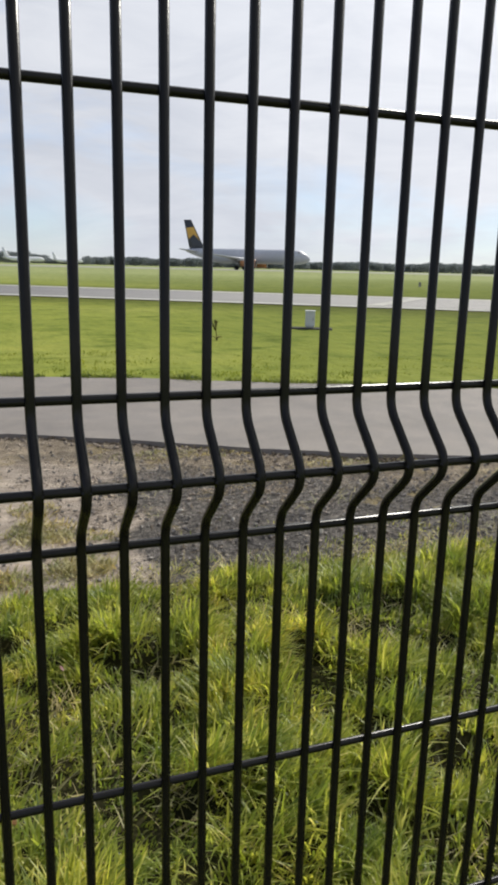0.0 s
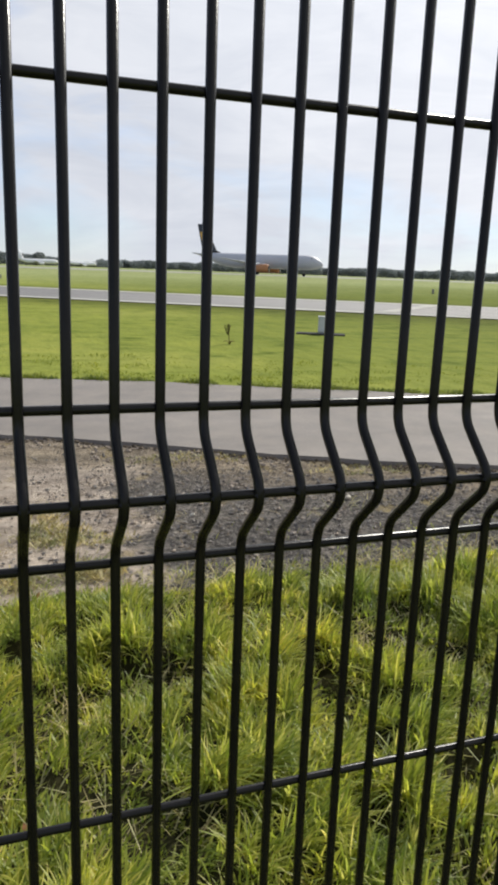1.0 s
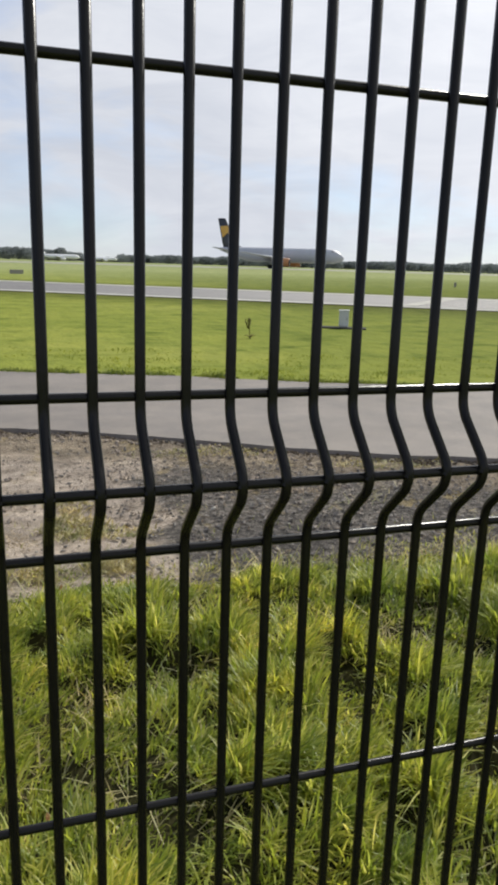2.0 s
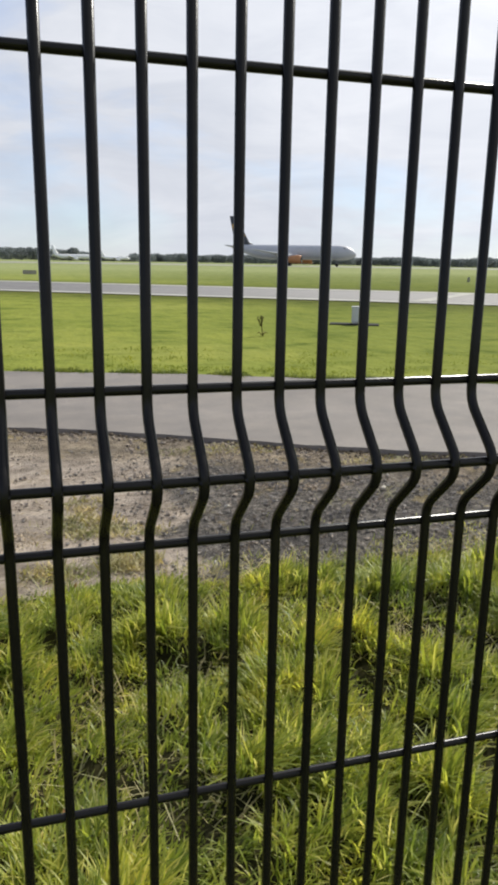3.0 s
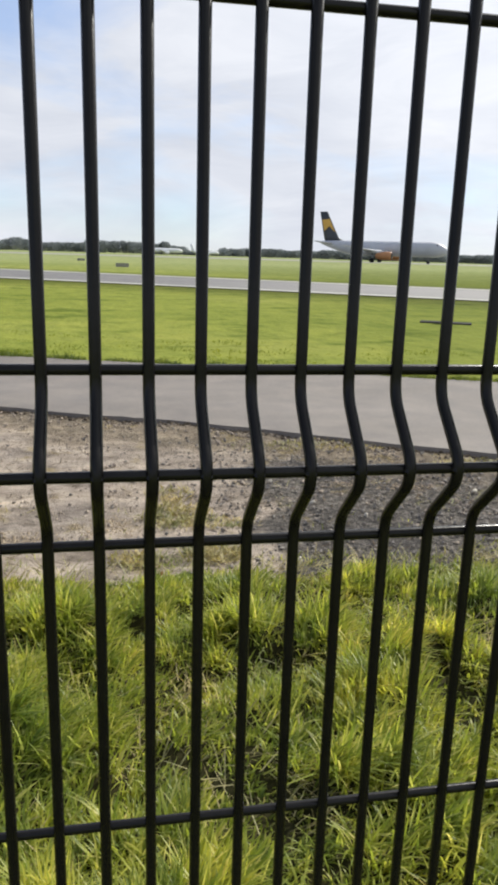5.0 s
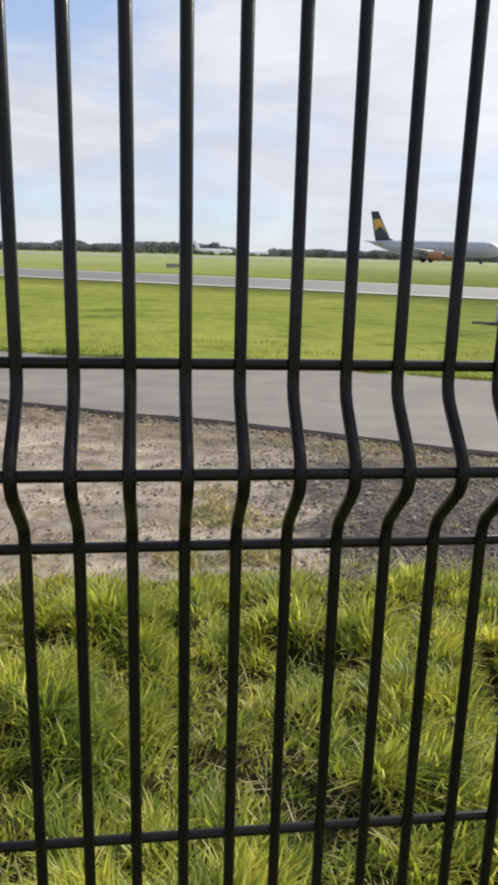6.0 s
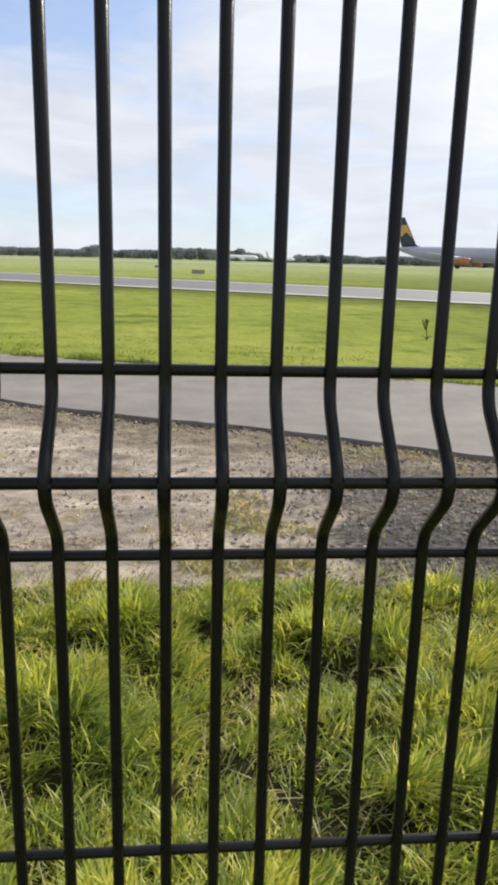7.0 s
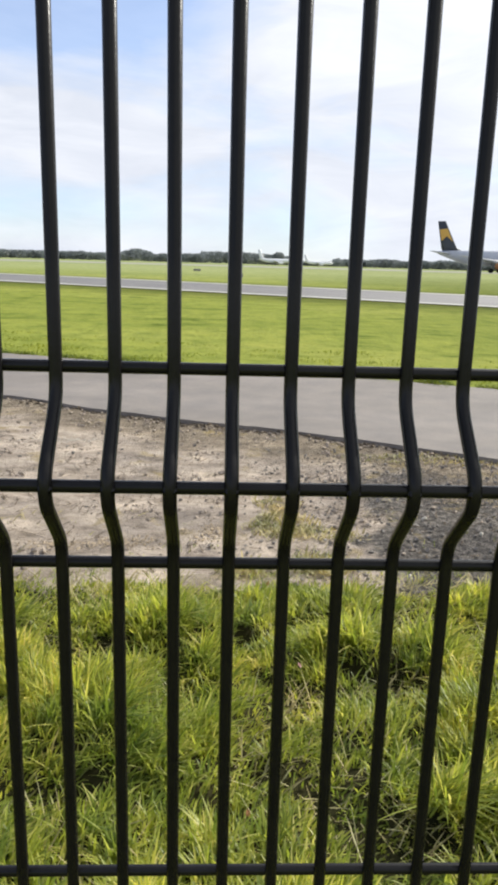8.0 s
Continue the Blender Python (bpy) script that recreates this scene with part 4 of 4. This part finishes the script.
# ---- aeroplane ----
def airliner(name, label, x, y, heading, size, fin_paint, body_paint, engine_paint, patch=True):
    """A twin-jet; nose along +x of its own frame, wheels on z = 0."""
    jet = thing(name, label, "aeroplane", at=(x, y, ground_z(x, y) + 0.05), rz=heading)
    jet.scale = (1.15 * size, 1.1 * size, 1.2 * size)
    R, ZC = 1.98, 3.7
    st = [(-18.6, 0.10, 1.35), (-18.0, 0.42, 1.25), (-16.0, 0.86, 0.95), (-13.0, 1.40, 0.5), (-10.0, 1.82, 0.14), (-7.5, R, 0), (0, R, 0), (9, R, 0), (14.2, R, 0),
          (15.8, 1.86, -0.06), (17.2, 1.48, -0.20), (18.2, 0.98, -0.36), (18.8, 0.46, -0.50), (19.0, 0.08, -0.56)]
    bm = loft(bmesh.new(), [ring((sx, 0, ZC + dz), (1, 0, 0), r, 28) for sx, r, dz in st])
    fuse = part("fuselage", bm, body_paint, jet)
    for sy in (-1, 1):
        bm = bmesh.new()
        low = [bm.verts.new((17.38 - 0.42 * k, sy * (0.50 + 0.34 * k), ZC + 0.80 + 0.04 * k)) for k in range(4)]
        high = [bm.verts.new((17.05 - 0.42 * k, sy * (0.42 + 0.32 * k), ZC + 1.24 + 0.02 * k)) for k in range(4)]
        for k in range(3):
            bm.faces.new((low[k], low[k + 1], high[k + 1], high[k]))
        bmesh.ops.solidify(bm, geom=bm.faces[:], thickness=0.05)
        part("cockpit_window", bm, M_GLASS, fuse, "dark cockpit windscreen", smooth=False)

    def aerofoil(p, chord, thick, up):
        prof = [(0, 0), (0.08, 0.5), (0.35, 0.6), (0.7, 0.33), (1, 0), (0.7, -0.22), (0.35, -0.42), (0.08, -0.4)]
        p, up = Vector(p), Vector(up)
        return [p + Vector((-c * chord, 0, 0)) + up * (t * thick * chord) for c, t in prof]

    fin = part("tail_fin", loft(bmesh.new(), [aerofoil((-10.6, 0, ZC + 1.6), 6.4, 0.07, (0, 1, 0)), aerofoil((-12.8, 0, ZC + 2.5), 4.6, 0.08, (0, 1, 0)),
                                               aerofoil((-16.7, 0, ZC + 9.5), 2.3, 0.08, (0, 1, 0))]), fin_paint, jet, "dark grey tail fin with a yellow panel" if patch else "")
    if patch:
        for sy in (-1, 1):
            bm = bmesh.new()
            pts = [(-13.9, 4.0), (-15.9, 7.6), (-18.2, 7.3), (-17.3, 4.3), (-15.9, 5.6)]
            bm.faces.new([bm.verts.new((px, sy * 0.36 if pz < 5 else sy * 0.24, ZC + pz)) for px, pz in pts])
            bmesh.ops.triangulate(bm, faces=bm.faces[:])
            bmesh.ops.solidify(bm, geom=bm.faces[:], thickness=0.03)
            part("fin_panel", bm, M_YELLOW, fin, "yellow painted panel", smooth=False)
    for sy in (-1, 1):
        part("wing", loft(bmesh.new(), [aerofoil((3.6, sy * 1.2, ZC - 1.15), 7.4, 0.12, (0, 0, 1)), aerofoil((0.4, sy * 6.4, ZC - 0.62), 4.0, 0.11, (0, 0, 1)),
                                                aerofoil((-5.0, sy * 16.6, ZC + 0.45), 1.5, 0.10, (0, 0, 1))]), M_WING, jet)
        part("tailplane", loft(bmesh.new(), [aerofoil((-13.8, sy * 0.5, ZC + 1.0), 3.9, 0.09, (0, 0, 1)), aerofoil((-17.0, sy * 6.2, ZC + 1.55), 1.4, 0.09, (0, 0, 1))]), M_WING, jet)
        cy, cz = sy * 5.75, ZC - 1.95
        nac = [(4.9, 0.98), (4.7, 1.10), (3.8, 1.18), (2.2, 1.10), (0.9, 0.82), (0.4, 0.62)]
        eng = part("engine", loft(bmesh.new(), [ring((ex_, cy, cz), (1, 0, 0), er, 20) for ex_, er in nac]), engine_paint, jet, "orange painted jet engine nacelle" if patch else "")
        part("intake", loft(bmesh.new(), [ring((4.95, cy, cz), (1, 0, 0), 0.86, 20), ring((4.905, cy, cz), (1, 0, 0), 0.86, 20)]), M_GLASS, eng, "dark engine intake")
        part("pylon", box(bmesh.new(), (-0.6, cy - 0.14, cz + 0.75), (3.2, cy + 0.14, cz + 1.35), 0.05), M_WING, eng, smooth=False)
        bm = bmesh.new()
        tube(bm, [(-1.4, sy * 3.6, 0.55), (-1.4, sy * 3.6, 1.6), (-1.4, sy * 3.5, ZC - 1.0)], 0.14, 8)
        leg = part("main_gear", bm, M_STEEL, jet)
        for wy in (-0.45, 0.45):
            bm = bmesh.new()
            loft(bm, [ring((-1.4, sy * 3.6 + wy + o, 0.57), (0, 1, 0), r, 18) for o, r in ((-0.2, 0.40), (-0.17, 0.55), (0.17, 0.55), (0.2, 0.40))])
            part("wheel", bm, M_TYRE, leg, "black rubber tyre")
    bm = bmesh.new()
    tube(bm, [(13.6, 0, 0.4), (13.6, 0, 1.2), (13.5, 0, ZC - 1.6)], 0.10, 8)
    leg = part("nose_gear", bm, M_STEEL, jet)
    for wy in (-0.25, 0.25):
        bm = bmesh.new()
        loft(bm, [ring((13.6, wy + o, 0.40), (0, 1, 0), r, 16) for o, r in ((-0.12, 0.28), (-0.10, 0.38), (0.10, 0.38), (0.12, 0.28))])
        part("wheel", bm, M_TYRE, leg, "black rubber tyre")
    return jet


airliner("airliner", "grey twin-jet airliner with dark yellow-panelled tail fin on the runway", 87.6, 238.0, -38.0, 1.0, M_FIN, M_FUSE, M_ORANGE)


# ---- trees at the edge of the airfield ----
def woods_top(az):
    """Height of the wood's outline by bearing, in metres."""
    h = 4.3 + 0.9 * noise.noise((az * 0.7, 0.0, 2.0)) + 0.6 * noise.noise((az * 2.2, 5.0, 2.0))
    for c, w, up in ((-6.1, 0.9, 2.0), (0.0, 1.6, 1.9), (2.6, 1.5, 1.7), (-3.2, 1.0, 0.5), (35.0, 1.6, 1.0), (29.0, 1.5, 0.5)):
        h += up * math.exp(-((az - c) / w) ** 4)
    if 5.6 < az < 8.5:
        h -= 1.9
    return max(1.2, h)


def clumps(centres, spread, size):
    n = len(centres)
    q = np.array([[-1, -1, 0], [1, -1, 0], [1, 1, 0], [-1, 1, 0]]) * 0.5
    V = np.zeros((n, 4, 3))
    for i in range(n):
        u = rng.normal(size=3)
        u /= np.linalg.norm(u)
        w = np.cross(u, rng.normal(size=3))
        w /= np.linalg.norm(w)
        s = size * rng.uniform(0.5, 1.3)
        V[i] = centres[i] + s * (q[:, :1] * u + q[:, 1:2] * w) + rng.normal(0, 0.1 * s, (4, 3))
    return V.reshape(-1, 3).tolist(), [(4 * i, 4 * i + 1, 4 * i + 2, 4 * i + 3) for i in range(n)]


def far_woods():
    pts = []
    for az in np.arange(-24, 48, 0.22):
        h, d = woods_top(az), 415 + 14 * rng.random()
        a = radians(az + rng.uniform(-0.1, 0.1))
        cx, cy = d * math.sin(a), d * math.cos(a)
        for _ in range(420):
            t = rng.random() ** 0.75
            r = 3.4 * math.sqrt(max(0.05, 1 - (2 * t - 1) ** 4)) * rng.random() ** 0.5
            b = rng.uniform(0, 6.28)
            pts.append((cx + r * math.cos(b), cy + r * math.sin(b), ground_z(cx, cy) + 0.1 + (h - 0.2) * t * rng.uniform(0.9, 1.04)))
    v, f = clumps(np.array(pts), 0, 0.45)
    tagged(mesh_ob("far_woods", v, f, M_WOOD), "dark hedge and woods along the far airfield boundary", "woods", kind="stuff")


far_woods()


def far_tree(az, d, height, width):
    a = radians(az)
    tree = thing("tree", "single rounded dark tree rising above the far hedge", "tree", at=(d * math.sin(a), d * math.cos(a), ground_z(d, 0)))
    bm = bmesh.new()
    tube(bm, [(0, 0, -0.1), (0.05, 0, height * 0.3), (0.0, 0.1, height * 0.75)], [0.3, 0.22, 0.08], 8)
    for k in range(7):
        b = k * 0.9
        tube(bm, [(0, 0, height * 0.35), (0.25 * width * math.cos(b), 0.25 * width * math.sin(b), height * 0.6), (0.38 * width * math.cos(b), 0.38 * width * math.sin(b), height * 0.75)], [0.13, 0.09, 0.03], 6)
    part("trunk", bm, M_BARK, tree)
    pts = []
    for _ in range(1100):
        p = rng.normal(size=3)
        p *= (0.35 + 0.65 * rng.random() ** 0.4) / np.linalg.norm(p)
        bulge = 1 + 0.22 * noise.noise((p[0] * 2, p[1] * 2, p[2] * 2))
        pts.append((p[0] * width / 2 * bulge, p[1] * width / 2 * bulge, height * 0.58 + p[2] * height * 0.42 * bulge))
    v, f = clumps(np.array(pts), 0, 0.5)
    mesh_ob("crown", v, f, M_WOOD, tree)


far_tree(4.25, 404, 6.6, 6.8)

airliner("parked_airliner", "distant white airliner parked before the hedge", 28.5, 392.0, 4.0, 0.46, M_HANGAR, M_HANGAR, M_HANGAR, patch=False)
airliner("parked_airliner", "distant white airliner parked before the hedge", 51.0, 402.0, 6.0, 0.36, M_HANGAR, M_HANGAR, M_HANGAR, patch=False)
